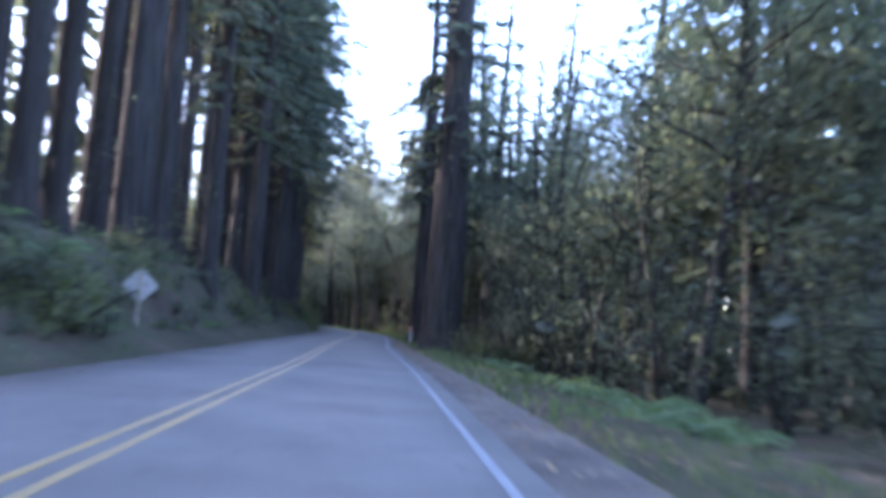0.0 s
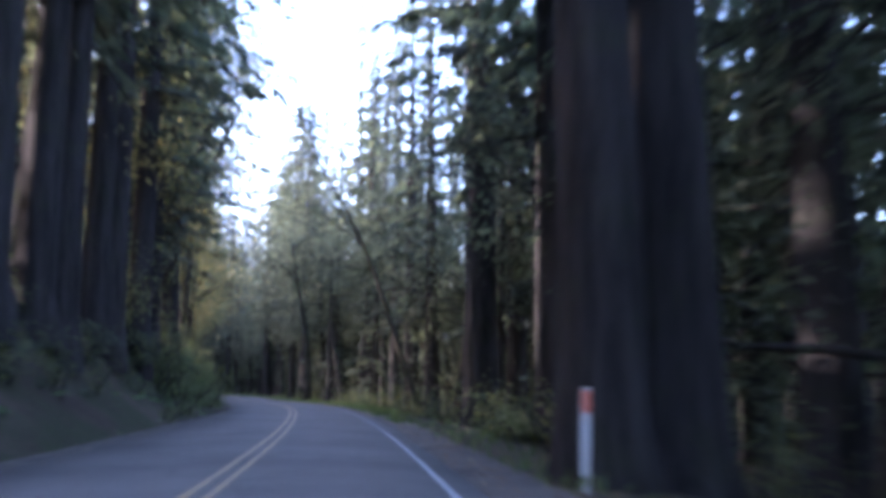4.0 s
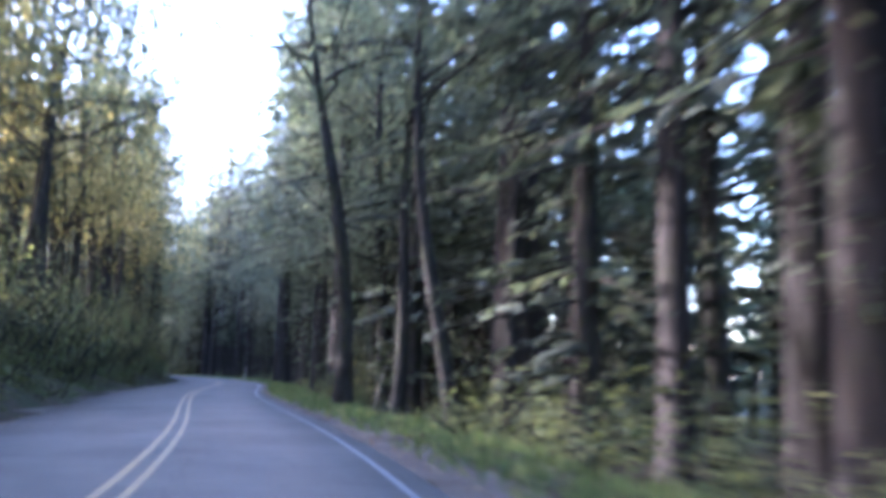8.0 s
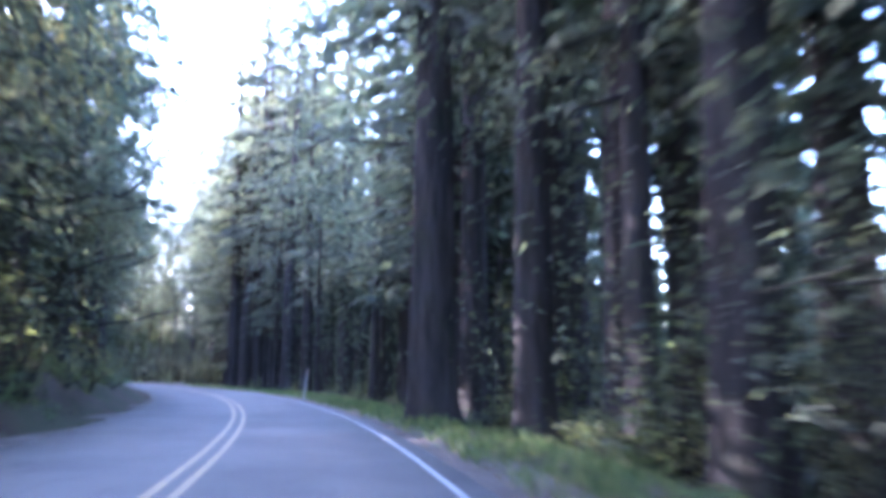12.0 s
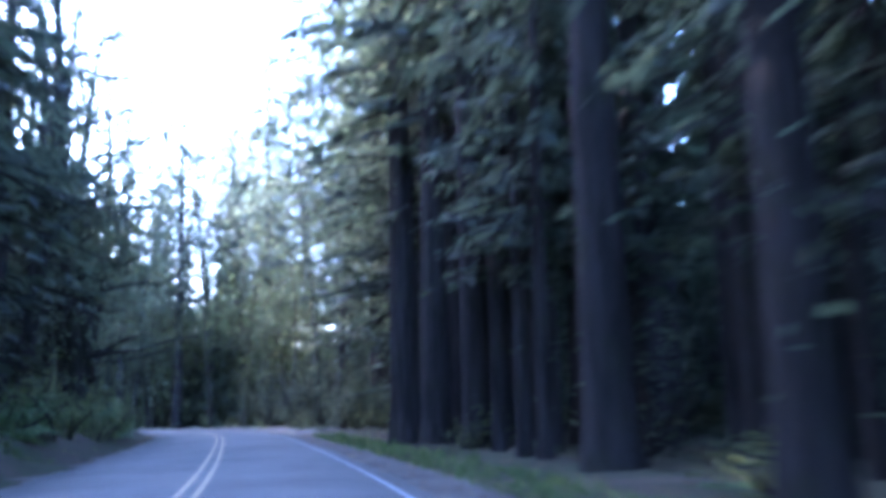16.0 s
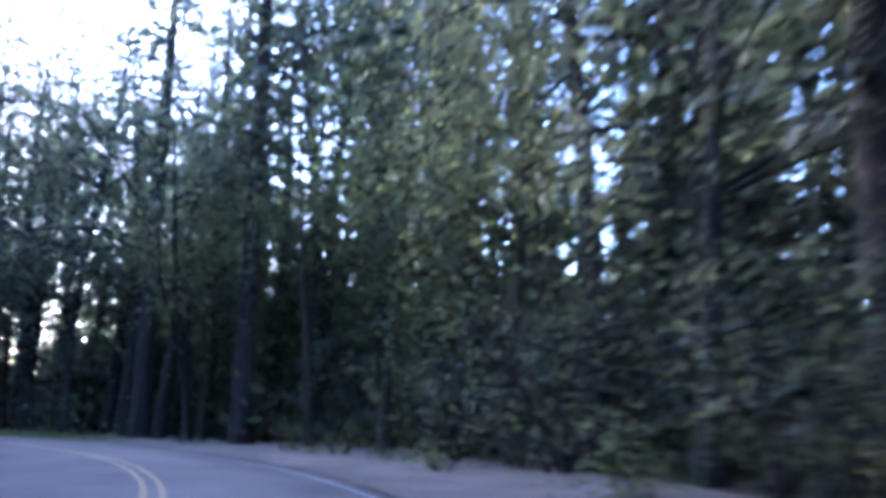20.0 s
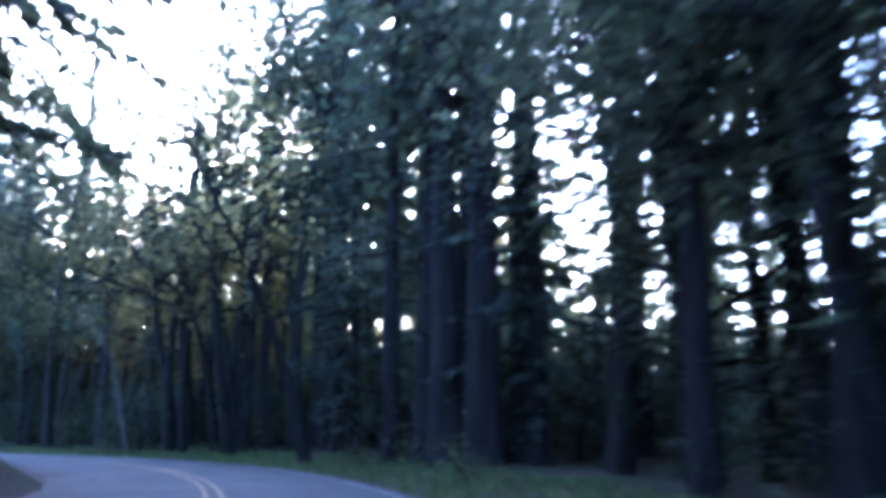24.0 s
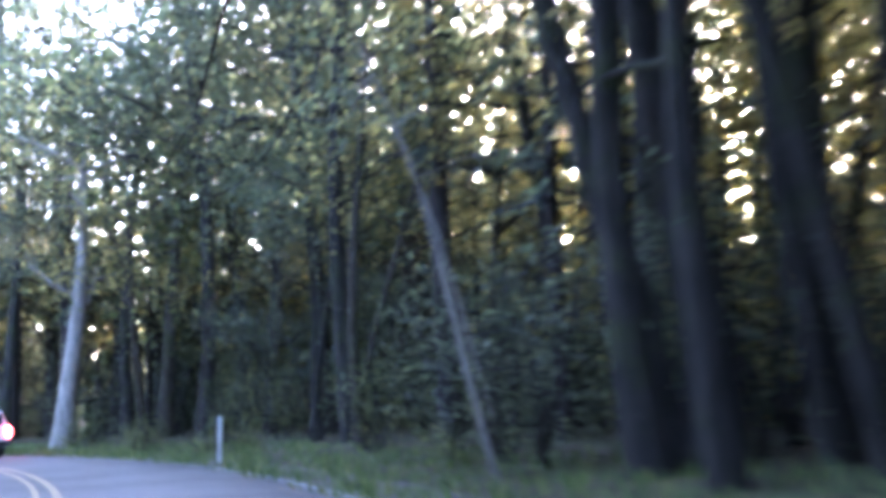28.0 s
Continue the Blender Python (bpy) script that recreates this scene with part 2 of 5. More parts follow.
LH = np.convolve(np.pad(LH, 6, mode="edge"), np.ones(13) / 13, mode="valid")
LX = np.concatenate([[0], np.cumsum(-np.sin((LH[1:] + LH[:-1]) / 2) * STEP)])
LY = np.concatenate([[0], np.cumsum(np.cos((LH[1:] + LH[:-1]) / 2) * STEP)])
at0 = int(round(-S0 / STEP))
LX, LY = LX - LX[at0], LY - LY[at0]
EDGE_R, CENTRE, EDGE_L = 1.47, -1.48, -4.43      # paint lines, metres to the right of the driving line


def on(s, d):
    """The place d metres to the right of the driving line, s metres along it."""
    x, y, h = np.interp(s, LS, LX), np.interp(s, LS, LY), np.interp(s, LS, LH)
    return x + np.cos(h) * d, y + np.sin(h) * d


# how far the painted lines lie off their usual place, along the drive
SHIFT_S = [-70, 0, 15, 50, 115, 220, 330, 352, 470]
SHIFT_R = [-0.35, -0.35, -0.35, -0.3, -0.2, 0.0, 0.3, 0.8, 0.8]
SHIFT_C = [-0.6, -0.6, -0.5, -0.08, 0.06, 0.0, 0.0, 0.0, 0.0]


def lane(s, d):
    """d as the road really runs there: lanes widen and narrow a little."""
    r, c = np.interp(s, SHIFT_S, SHIFT_R), np.interp(s, SHIFT_S, SHIFT_C)
    f = np.clip((np.asarray(d, float) - CENTRE) / (EDGE_R - CENTRE), 0, 1)
    return d + c + (r - c) * f


def heading(s):
    return float(np.interp(s, LS, LH))


def along(x, y):
    """s and d of places in the plan."""
    x, y = np.atleast_1d(np.asarray(x, float)), np.atleast_1d(np.asarray(y, float))
    s, d = np.empty(len(x)), np.empty(len(x))
    ks = slice(None, None, 3)
    px, py, ph, ps = LX[ks], LY[ks], LH[ks], LS[ks]
    for a in range(0, len(x), 4000):
        i = slice(a, a + 4000)
        k = ((x[i, None] - px) ** 2 + (y[i, None] - py) ** 2).argmin(1)
        dx, dy = x[i] - px[k], y[i] - py[k]
        s[i] = ps[k] - dx * np.sin(ph[k]) + dy * np.cos(ph[k])
        lat = dx * np.cos(ph[k]) + dy * np.sin(ph[k])
        d[i] = np.sign(lat) * np.maximum(np.abs(lat), np.sqrt(dx * dx + dy * dy) - 1.0)
    return s, d


def ease(v):
    v = np.clip(v, 0, 1)
    return v * v * (3 - 2 * v)


def waves(x, y, size, seed):
    r = np.random.default_rng(seed)
    out = np.zeros_like(x)
    for i in range(6):
        a, p, k = r.uniform(0, 6.28), r.uniform(0, 6.28), r.uniform(0.7, 1.6) * 6.28 / size
        out += np.sin((x * math.cos(a) + y * math.sin(a)) * k + p)
    return out / 6


def turnout_edge(s):
    """How far to the right the bare dirt of the turnout reaches."""
    return np.interp(s, [258, 266, 274, 286, 294, 303, 309], [1.8, 4.4, 8.4, 9.4, 13.0, 13.4, 9.0])


def height(x, y):
    """The ground's height: a cut bank on one side, a shallow fall or a flat forest floor on the other."""
    x, y = np.atleast_1d(np.asarray(x, float)), np.atleast_1d(np.asarray(y, float))
    s, d = along(x, y)
    bank = np.interp(s, [-70, 0, 40, 110, 150, 178, 205, 260, 330, 470], [2.4, 2.4, 3.6, 3.4, 3.0, 2.0, 0.9, 1.3, 1.1, 1.0])
    wide = bank * 0.75 + 0.5
    w = -(d - np.interp(s, SHIFT_S, SHIFT_C)) - 5.7
    left = bank * ease(w / wide) + 0.2 * np.clip(w - wide, 0, 60)
    u = d - np.interp(s, SHIFT_S, SHIFT_R) - 2.6
    fall = np.interp(s, [-70, 0, 60, 150, 190, 215, 320, 340, 470], [-0.3, -0.3, -0.7, -1.0, -0.9, 0.0, 0.0, 0.35, 0.3])
    right = fall * ease((u - 0.6) / 5.0)
    z = np.where(w > 0, left, np.where(u > 0, right, 0.0))
    rough = np.where(w > 0, ease(w / 3), ease(u / 3)) * (1 - 0.9 * ((d > 0) & (d < turnout_edge(s) + 0.8)))
    z = z + rough * (0.16 * waves(x, y, 5.0, 3) + 0.35 * waves(x, y, 19.0, 4) * ease((np.abs(d) - 6) / 10))
    return np.where((w < -0.4) & (u < -0.4), -0.06, z - 0.02)


def ground_z(x, y):
    return float(height(x, y)[0])


# ---------------------------------------------------------------- mesh helpers
def mesh_np(name, verts, quads, mat, smooth=True):
    me = bpy.data.meshes.new(name)
    verts, quads = np.asarray(verts, np.float32), np.asarray(quads, np.int32)
    me.vertices.add(len(verts))
    me.vertices.foreach_set("co", verts.ravel())
    me.loops.add(quads.size)
    me.loops.foreach_set("vertex_index", quads.ravel())
    me.polygons.add(len(quads))
    me.polygons.foreach_set("loop_start", np.arange(len(quads), dtype=np.int32) * 4)
    me.polygons.foreach_set("use_smooth", np.full(len(quads), smooth))
    me.materials.append(mat)
    me.update(calc_edges=True)
    return me


def join_np(pieces):
    vs, qs, at = [], [], 0
    for v, q in pieces:
        vs.append(v)
        qs.append(np.asarray(q) + at)
        at += len(v)
    return np.concatenate(vs), np.concatenate(qs)


def thing(name, label, category, group="", kind="", at=None):
    e = tagged(new(name), label, category, group, kind)
    e.empty_display_size = 0.3
    if at is not None:
        e.matrix_world = at
    return e


def hang(name, me, parent, label=""):
    ob = new(name, me)
    ob.parent = parent
    return tagged(ob, label)


def part(name, bm, mat, parent, label="", smooth=False):
    me = bpy.data.meshes.new(name)
    bmesh.ops.recalc_face_normals(bm, faces=bm.faces)
    bm.to_mesh(me)
    bm.free()
    me.materials.append(mat)
    for p in me.polygons:
        p.use_smooth = smooth
    return hang(name, me, parent, label)


def box_bm(sx, sy, sz, at=(0, 0, 0), bevel=0.0, segs=2, turn=None):
    bm = bmesh.new()
    m = Matrix.Translation(at) @ (turn or Matrix()) @ Matrix.Diagonal((sx, sy, sz, 1))
    bmesh.ops.create_cube(bm, size=1, matrix=m)
    if bevel:
        bmesh.ops.bevel(bm, geom=bm.edges[:] + bm.verts[:], offset=bevel, segments=segs, affect="EDGES", profile=0.6)
    return bm


def tube(points, radii, sides=8, wobble=None):
    """A tapered tube along points. wobble(angle, k) scales its radius."""
    p = np.asarray(points, float)
    k = len(p)
    t = np.gradient(p, axis=0)
    t /= np.linalg.norm(t, axis=1)[:, None] + 1e-9
    ref = np.where(np.abs(t[:, 2:3]) > 0.9, np.array([[1.0, 0, 0]]), np.array([[0, 0, 1.0]]))
    a = np.cross(t, ref)
    a /= np.linalg.norm(a, axis=1)[:, None] + 1e-9
    b = np.cross(t, a)
    ang = np.arange(sides) * 2 * np.pi / sides
    r = np.asarray(radii, float)[:, None] * np.ones(sides)
    if wobble is not None:
        r = r * wobble(ang[None, :], np.arange(k)[:, None])
    v = p[:, None, :] + r[..., None] * (np.cos(ang)[None, :, None] * a[:, None] + np.sin(ang)[None, :, None] * b[:, None])
    i = np.arange(k - 1)[:, None] * sides
    j = np.arange(sides)[None, :]
    jn = (j + 1) % sides
    q = np.stack([i + j, i + jn, i + sides + jn, i + sides + j], -1).reshape(-1, 4)
    return v.reshape(-1, 3), q


def kites(p, d, up, length, width, fold=0.15, sag=0.0):
    """Pointed leaves, one folded quad each, from base p along d."""
    n = len(p)
    d = d / (np.linalg.norm(d, axis=1)[:, None] + 1e-9)
    side = np.cross(d, up)
    side /= np.linalg.norm(side, axis=1)[:, None] + 1e-9
    nor = np.cross(side, d)
    length, width = np.broadcast_to(length, n)[:, None], np.broadcast_to(width, n)[:, None]
    tip = p + d * length
    tip[:, 2] -= (sag * length)[:, 0]
    mid = p + d * length * 0.42 - nor * width * fold
    v = np.stack([p, mid + side * width / 2, tip, mid - side * width / 2], 1).reshape(-1, 3)
    return v, np.arange(4 * n).reshape(-1, 4)


def unit(v):
    return v / (np.linalg.norm(v, axis=-1)[..., None] + 1e-9)


def leafy(name, v, q, mat, axis=False, lift=0.55, own=0.18):
    """A mesh of leaves that face out of their crown, shaded softly as one mass. axis: a crown round an upright trunk."""
    v, q = np.asarray(v, float), np.asarray(q).copy()
    p = v[q].mean(1)
    nor = unit(np.cross(v[q[:, 2]] - v[q[:, 0]], v[q[:, 3]] - v[q[:, 1]]))
    rel = p - np.median(p, 0)
    if axis:
        rel[:, 2] *= 0.05
    out = unit(unit(rel) + np.array([0, 0, lift]))
    back = (nor * out).sum(1) < 0
    q[back] = q[back][:, ::-1]
    nor[back] *= -1
    face = unit(out * (1 - own) + nor * own)
    me = mesh_np(name, v, q, mat, True)
    vn = np.zeros((len(v), 3))
    vn[q.ravel()] = np.repeat(face, 4, 0)
    me.normals_split_custom_set_from_vertices(vn.tolist())
    return me


# ---------------------------------------------------------------- ground and road
def build_ground():
    near_x, near_y = np.arange(-210, 62, 1.6), np.arange(-76, 372, 1.6)
    far = np.array([8, 20, 40, 80, 160, 320, 640, 1300, 2600.0])
    gx = np.concatenate([near_x[0] - far[::-1], near_x, near_x[-1] + far])
    gy = np.concatenate([near_y[0] - far[::-1], near_y, near_y[-1] + far])
    x, y = np.meshgrid(gx, gy, indexing="ij")
    z = height(x.ravel(), y.ravel())
    v = np.stack([x.ravel(), y.ravel(), z], -1)
    ny = len(gy)
    i, j = np.meshgrid(np.arange(len(gx) - 1), np.arange(ny - 1), indexing="ij")
    a = (i * ny + j).ravel()
    q = np.stack([a, a + ny, a + ny + 1, a + 1], -1)
    ob = new("ground", mesh_np("ground", v, q, FLOOR))
    return tagged(ob, "brown forest floor with moss, litter and a cut bank", "ground", kind="structure")


def ribbon(name, cols, mat, label, category, s0=S0 + 1, s1=S1 - 1, step=1.0, gaps=None, ragged=0.0):
    """A strip along the road; cols are (d, z) across it."""
    s = np.arange(s0, s1, step)
    r = np.random.default_rng(len(name))
    rows = []
    for i, (d, z) in enumerate(cols):
        edge = i in (0, len(cols) - 1)
        dd = d + (ragged * r.uniform(-1, 1, len(s)) if edge and ragged else 0)
        x, y = on(s, lane(s, dd))
        rows.append(np.stack([x, y, np.full(len(s), z)], -1))
    v = np.stack(rows, 1).reshape(-1, 3)
    c = len(cols)
    i, j = np.meshgrid(np.arange(len(s) - 1), np.arange(c - 1), indexing="ij")
    a = (i * c + j).ravel()
    q = np.stack([a, a + 1, a + c + 1, a + c], -1)
    return tagged(new(name, mesh_np(name, v, q, mat)), label, category, kind="structure")


build_ground()
ribbon("road", [(-4.82, -0.12), (-4.8, 0.0), (-3.2, 0.03), (-1.48, 0.045), (0.2, 0.03), (1.83, 0.0), (1.85, -0.12)], ASPHALT,
       "worn grey asphalt two-lane forest road", "road", ragged=0.05)
ribbon("shoulder_right", [(1.8, -0.03), (2.2, -0.012), (2.8, 0.0), (3.4, -0.3)], GRAVEL, "narrow brown gravel and litter shoulder", "shoulder", step=0.6, ragged=0.16)
ribbon("shoulder_left", [(-6.4, -0.3), (-5.8, 0.0), (-5.2, -0.012), (-4.75, -0.03)], GRAVEL, "narrow brown gravel and litter shoulder", "shoulder", ragged=0.12)


def turnout():
    """Bare trodden dirt beside the bend, wide enough to pull off the road."""
    s, f = np.arange(258.5, 309, 0.7), np.linspace(0, 1, 20)
    r = np.random.default_rng(77)
    edge = turnout_edge(s) + r.uniform(-0.25, 0.25, len(s))
    d = 1.9 + np.interp(s, SHIFT_S, SHIFT_R)[:, None] + np.clip(edge - 1.9, 0.1, None)[:, None] * f
    ss = np.repeat(s[:, None], len(f), 1)
    x, y = on(ss.ravel(), d.ravel())
    z = np.maximum(height(x, y) + 0.03, 0.012) - np.tile(np.where(f == 1, 0.06, 0), len(s))
    a = (np.arange(len(s) - 1)[:, None] * len(f) + np.arange(len(f) - 1)).ravel()
    q = np.stack([a, a + 1, a + len(f) + 1, a + len(f)], -1)
    tagged(new("turnout", mesh_np("turnout", np.stack([x, y, z], -1), q, DIRT)), "bare pale brown dirt turnout beside the bend", "turnout", kind="structure")


turnout()


def road_z(d):
    return float(np.interp(d, [-4.8, -3.2, -1.48, 0.2, 1.83], [0.0, 0.03, 0.045, 0.03, 0.0]))


for d in (CENTRE - 0.13, CENTRE + 0.13):
    ribbon("centre_line", [(d - 0.048, road_z(d - 0.048) + 0.005), (d + 0.048, road_z(d + 0.048) + 0.005)], YELLOW,
           "worn double yellow centre line paint", "road marking", ragged=0.006)
for d, s0, s1, mat, label in ((EDGE_R, S0 + 1, 46, FADED, "faded white edge line paint"),
                              (EDGE_R, 45, 79, WHITE, "worn white edge line paint"), (EDGE_R, 78, 148, FADED, "faded white edge line paint"),
                              (EDGE_R, 147, S1 - 1, WHITE, "worn white edge line paint")):
    ribbon("edge_line", [(d - 0.048, road_z(d - 0.048) + 0.005), (d + 0.048, road_z(d + 0.048) + 0.005)], mat, label, "road marking", s0, s1, ragged=0.006)


# ---------------------------------------------------------------- kinds of plants
def conifer_parts(seed, h, r, base, reach, levels, sprays, sides=18, per=3, leaf=0.5):
    """Trunk, limbs and needle sprays of a tall straight conifer."""
    g = np.random.default_rng(seed)
    zs = np.concatenate([[-0.6, 0.0, 0.35, 0.9, 1.8], np.linspace(3.2, h, 8)])
    rad = r * np.interp(zs, [-0.6, 0, 0.35, 0.9, 1.8, 3.2, h], [1.5, 1.42, 1.24, 1.1, 1.03, 1.0, 0.06])
    bend = g.normal(0, 0.012 * h, 2)
    pts = np.stack([bend[0] * (zs / h) ** 2, bend[1] * (zs / h) ** 2, zs], -1)
    ph = g.uniform(0, 6.28, 4)
    flute = lambda a, k: 1 + np.exp(-k / 6.0) * 0.09 * np.sin(5 * a + ph[0]) + 0.035 * np.sin(9 * a + ph[1] + k * 0.5) + 0.02 * np.sin(14 * a + ph[2] - k)
    trunk = tube(pts, rad, sides, flute)
    zb = np.repeat(np.linspace(base, h * 0.97, levels), per) + g.uniform(-0.5, 0.5, levels * per)
    n = len(zb)
    az = g.uniform(0, 2 * np.pi, n)
    f = np.clip((zb - base) / (h - base), 0, 1)
    ln = reach * np.clip(1.04 - f ** 1.7, 0.14, 1) * np.where(f < 0.1, 0.8, 1) * g.uniform(0.55, 1.15, n)
    dirs = np.stack([np.cos(az), np.sin(az), g.uniform(-0.18, 0.12, n)], -1)
    root = np.stack([np.interp(zb, zs, pts[:, 0]), np.interp(zb, zs, pts[:, 1]), zb], -1)
    sag = g.uniform(0.12, 0.34, n)

    def spot(u):
        p = root[:, None] + dirs[:, None] * (ln[:, None] * u)[..., None]
        p[..., 2] -= sag[:, None] * ln[:, None] * u ** 2
        return p
    limbs = []
    us = np.linspace(0, 1, 2)[None, :] * np.ones((n, 1))
    lp = spot(us)
    for i in range(n):
        limbs.append(tube(lp[i], np.array([0.05, 0.008]) * (0.5 + ln[i] / reach * 0.8), 3))

    def spray(count, lo, hi, size, ratio, tilt):
        u = np.clip(g.uniform(lo, hi, (n, count)) ** 0.85, 0, 1)
        p = spot(u).reshape(-1, 3)
        out = np.repeat(dirs[:, None], count, 1).reshape(-1, 3)
        turn = np.where(g.random(len(p)) < 0.5, 1, -1) * g.uniform(0.2, 1.35, len(p))
        c, s = np.cos(turn), np.sin(turn)
        dv = np.stack([out[:, 0] * c - out[:, 1] * s, out[:, 0] * s + out[:, 1] * c, g.uniform(-0.9, 0.05, len(p))], -1)
        up = unit(np.stack([g.normal(0, tilt, len(p)), g.normal(0, tilt, len(p)), np.ones(len(p))], -1))
        z = size * g.uniform(0.55, 1.25, len(p)) * np.repeat(np.clip(0.35 + 0.75 * ln / reach, 0.45, 1), count)
        return kites(p, dv, up, z, z * ratio, 0.2, 0.12)
    core = max(5, int(sprays * 1.15))
    crown = join_np([spray(core, 0.03, 0.6, leaf * 1.45, 0.5, 0.8), spray(int(sprays * 1.4), 0.2, 1.04, leaf, 0.26, 0.4)])
    return trunk, join_np(limbs), crown


def conifer(name, label, seed, h, r, base, reach, levels, sprays, bark=REDWOOD, group="", per=3, leaf=0.5, needles=NEEDLES):
    t, l, c = conifer_parts(seed, h, r, base, reach, levels, sprays, 24 if r > 0.8 else 16 if r > 0.4 else 10, per, leaf)
    ob = thing(name, label, "tree", group)
    hang("trunk", mesh_np("trunk", *t, bark), ob)
    tagged(hang("branchwork", mesh_np("branchwork", *l, bark), ob), kind="stuff")
    hang("crown", leafy("crown", *c, needles, True), ob)
    return ob


def leaf_cloud(g, centres, count, spread, size, flat=0.6, ratio=0.55):
    """Leaves scattered round twig ends."""
    c = np.repeat(np.asarray(centres), count, 0)
    n = len(c)
    p = c + g.normal(0, 1, (n, 3)) * np.array([spread, spread, spread * flat])
    d = unit(np.stack([g.normal(0, 1, n), g.normal(0, 1, n), g.normal(-0.25, 0.5, n)], -1))
    up = unit(np.stack([g.normal(0, 0.5, n), g.normal(0, 0.5, n), np.ones(n)], -1))
    z = size * g.uniform(0.6, 1.3, n) * np.where(g.random(n) < 0.18, 1.25, 1.0)
    return kites(p, d, up, z, z * ratio, 0.15, 0.08)


def grow(g, start, way, length, radius, depth, limbs, tips, droop=0.0, wander=0.22, twigs=True):
    """A limb and, at the next depth, the limbs that leave it."""
    k = 5 if depth > 0 else 3
    pts, d = [np.array(start, float)], np.array(way, float)
    for i in range(k - 1):
        d = unit(d + g.normal(0, wander, 3) * np.array([1, 1, 0.6]) + np.array([0, 0, -droop * (i / k)]))
        pts.append(pts[-1] + d * length / (k - 1))
    if depth > 0 or twigs:
        limbs.append(tube(pts, np.linspace(radius, max(radius * 0.35, 0.008), k), 4 if depth > 0 else 3))
    if depth == 0:
        tips.append(pts[-1])
        tips.append(pts[-2])
        return
    for i in range(3 + depth):
        a = g.uniform(0.35, 1.0)
        f = a * (k - 1)
        j = min(int(f), k - 2)
        at = pts[j] + (pts[j + 1] - pts[j]) * (f - j)
        nd = unit(d * 0.5 + g.normal(0, 0.7, 3) + np.array([0, 0, 0.15]))
        grow(g, at, nd, length * g.uniform(0.4, 0.62), radius * 0.42, depth - 1, limbs, tips, droop, wander, twigs)


def broadleaf(name, label, seed, h, r, lean=(0, 0), bark=GREY_BARK, leaves=BROAD, first=0.4, count=26, size=0.2, spread=0.6,
              boughs=7, stems=1, reach=0.3, group="", fork=0.0, joined=False, heart=1.6):
    """A round-crowned or leaning tree: bowed trunk, forked if asked, boughs and leafy twig ends."""
    g = np.random.default_rng(seed)
    ob = thing(name, label, "tree", group)
    trunks, limbs, tips = [], [], []
    for st in range(stems):
        zs = np.linspace(0, 1, 9)
        ox, oy = (0, 0) if stems == 1 else (math.cos(st * 6.28 / stems) * r * 0.9, math.sin(st * 6.28 / stems) * r * 0.9)
        lx, ly = lean[0] + (math.cos(st * 6.28 / stems + 0.4) * fork), lean[1] + (math.sin(st * 6.28 / stems + 0.4) * fork)
        low = zs if not fork else np.clip((zs - 0.12) / 0.88, 0, 1)
        px = ox * (1 if not fork else 0.6) + lx * h * (0.75 * low + 0.25 * low ** 2) + 0.02 * h * np.sin(zs * 5 + seed + st)
        py = oy * (1 if not fork else 0.6) + ly * h * (0.75 * low + 0.25 * low ** 2) + 0.02 * h * np.cos(zs * 4 + seed * 2 + st)
        pts = np.stack([px, py, zs * h - 0.3], -1)
        rad = r * np.interp(zs, [0, 0.06, 0.5, 1], [1.35, 1.0, 0.72, 0.16]) * (1 if st == 0 else g.uniform(0.6, 0.9))
        ph = g.uniform(0, 6.28)
        trunks.append(tube(pts, rad, 10, lambda a, k: 1 + 0.06 * np.sin(3 * a + ph + k * 0.4) + 0.03 * np.sin(7 * a - k)))
        for b in range(boughs):
            f = g.uniform(first, 0.98)
            at = np.array([np.interp(f, zs, pts[:, i]) for i in range(3)])
            a = g.uniform(0, 6.28)
            bough = []
            grow(g, at, (math.cos(a), math.sin(a), g.uniform(0.1, 0.8)), h * reach * g.uniform(0.6, 1.1), r * 0.32, 1, bough, tips, 0.05, twigs=not joined or first > 0.3)
            limbs.append(join_np(bough))
        tips.append(pts[-1])
    hang("trunk", mesh_np("trunk", *join_np(trunks), bark), ob)
    if joined:
        tagged(hang("branchwork", mesh_np("branchwork", *join_np(limbs), bark), ob), kind="stuff")
        limbs = []
    for b in limbs:
        hang("limb", mesh_np("limb", *b, bark), ob)
    outer = leaf_cloud(g, tips, count, spread, size)
    inner = (np.zeros((0, 3)), np.zeros((0, 4), int)) if not joined else leaf_cloud(g, np.array(tips) * g.uniform(0.75, 0.95, (len(tips), 1)) ** np.array([2, 2, 0.6]), 1 + count // 4, spread, size * heart, 0.7, 0.65)
    hang("crown", leafy("crown", *join_np([outer, inner]), leaves), ob)
    return ob


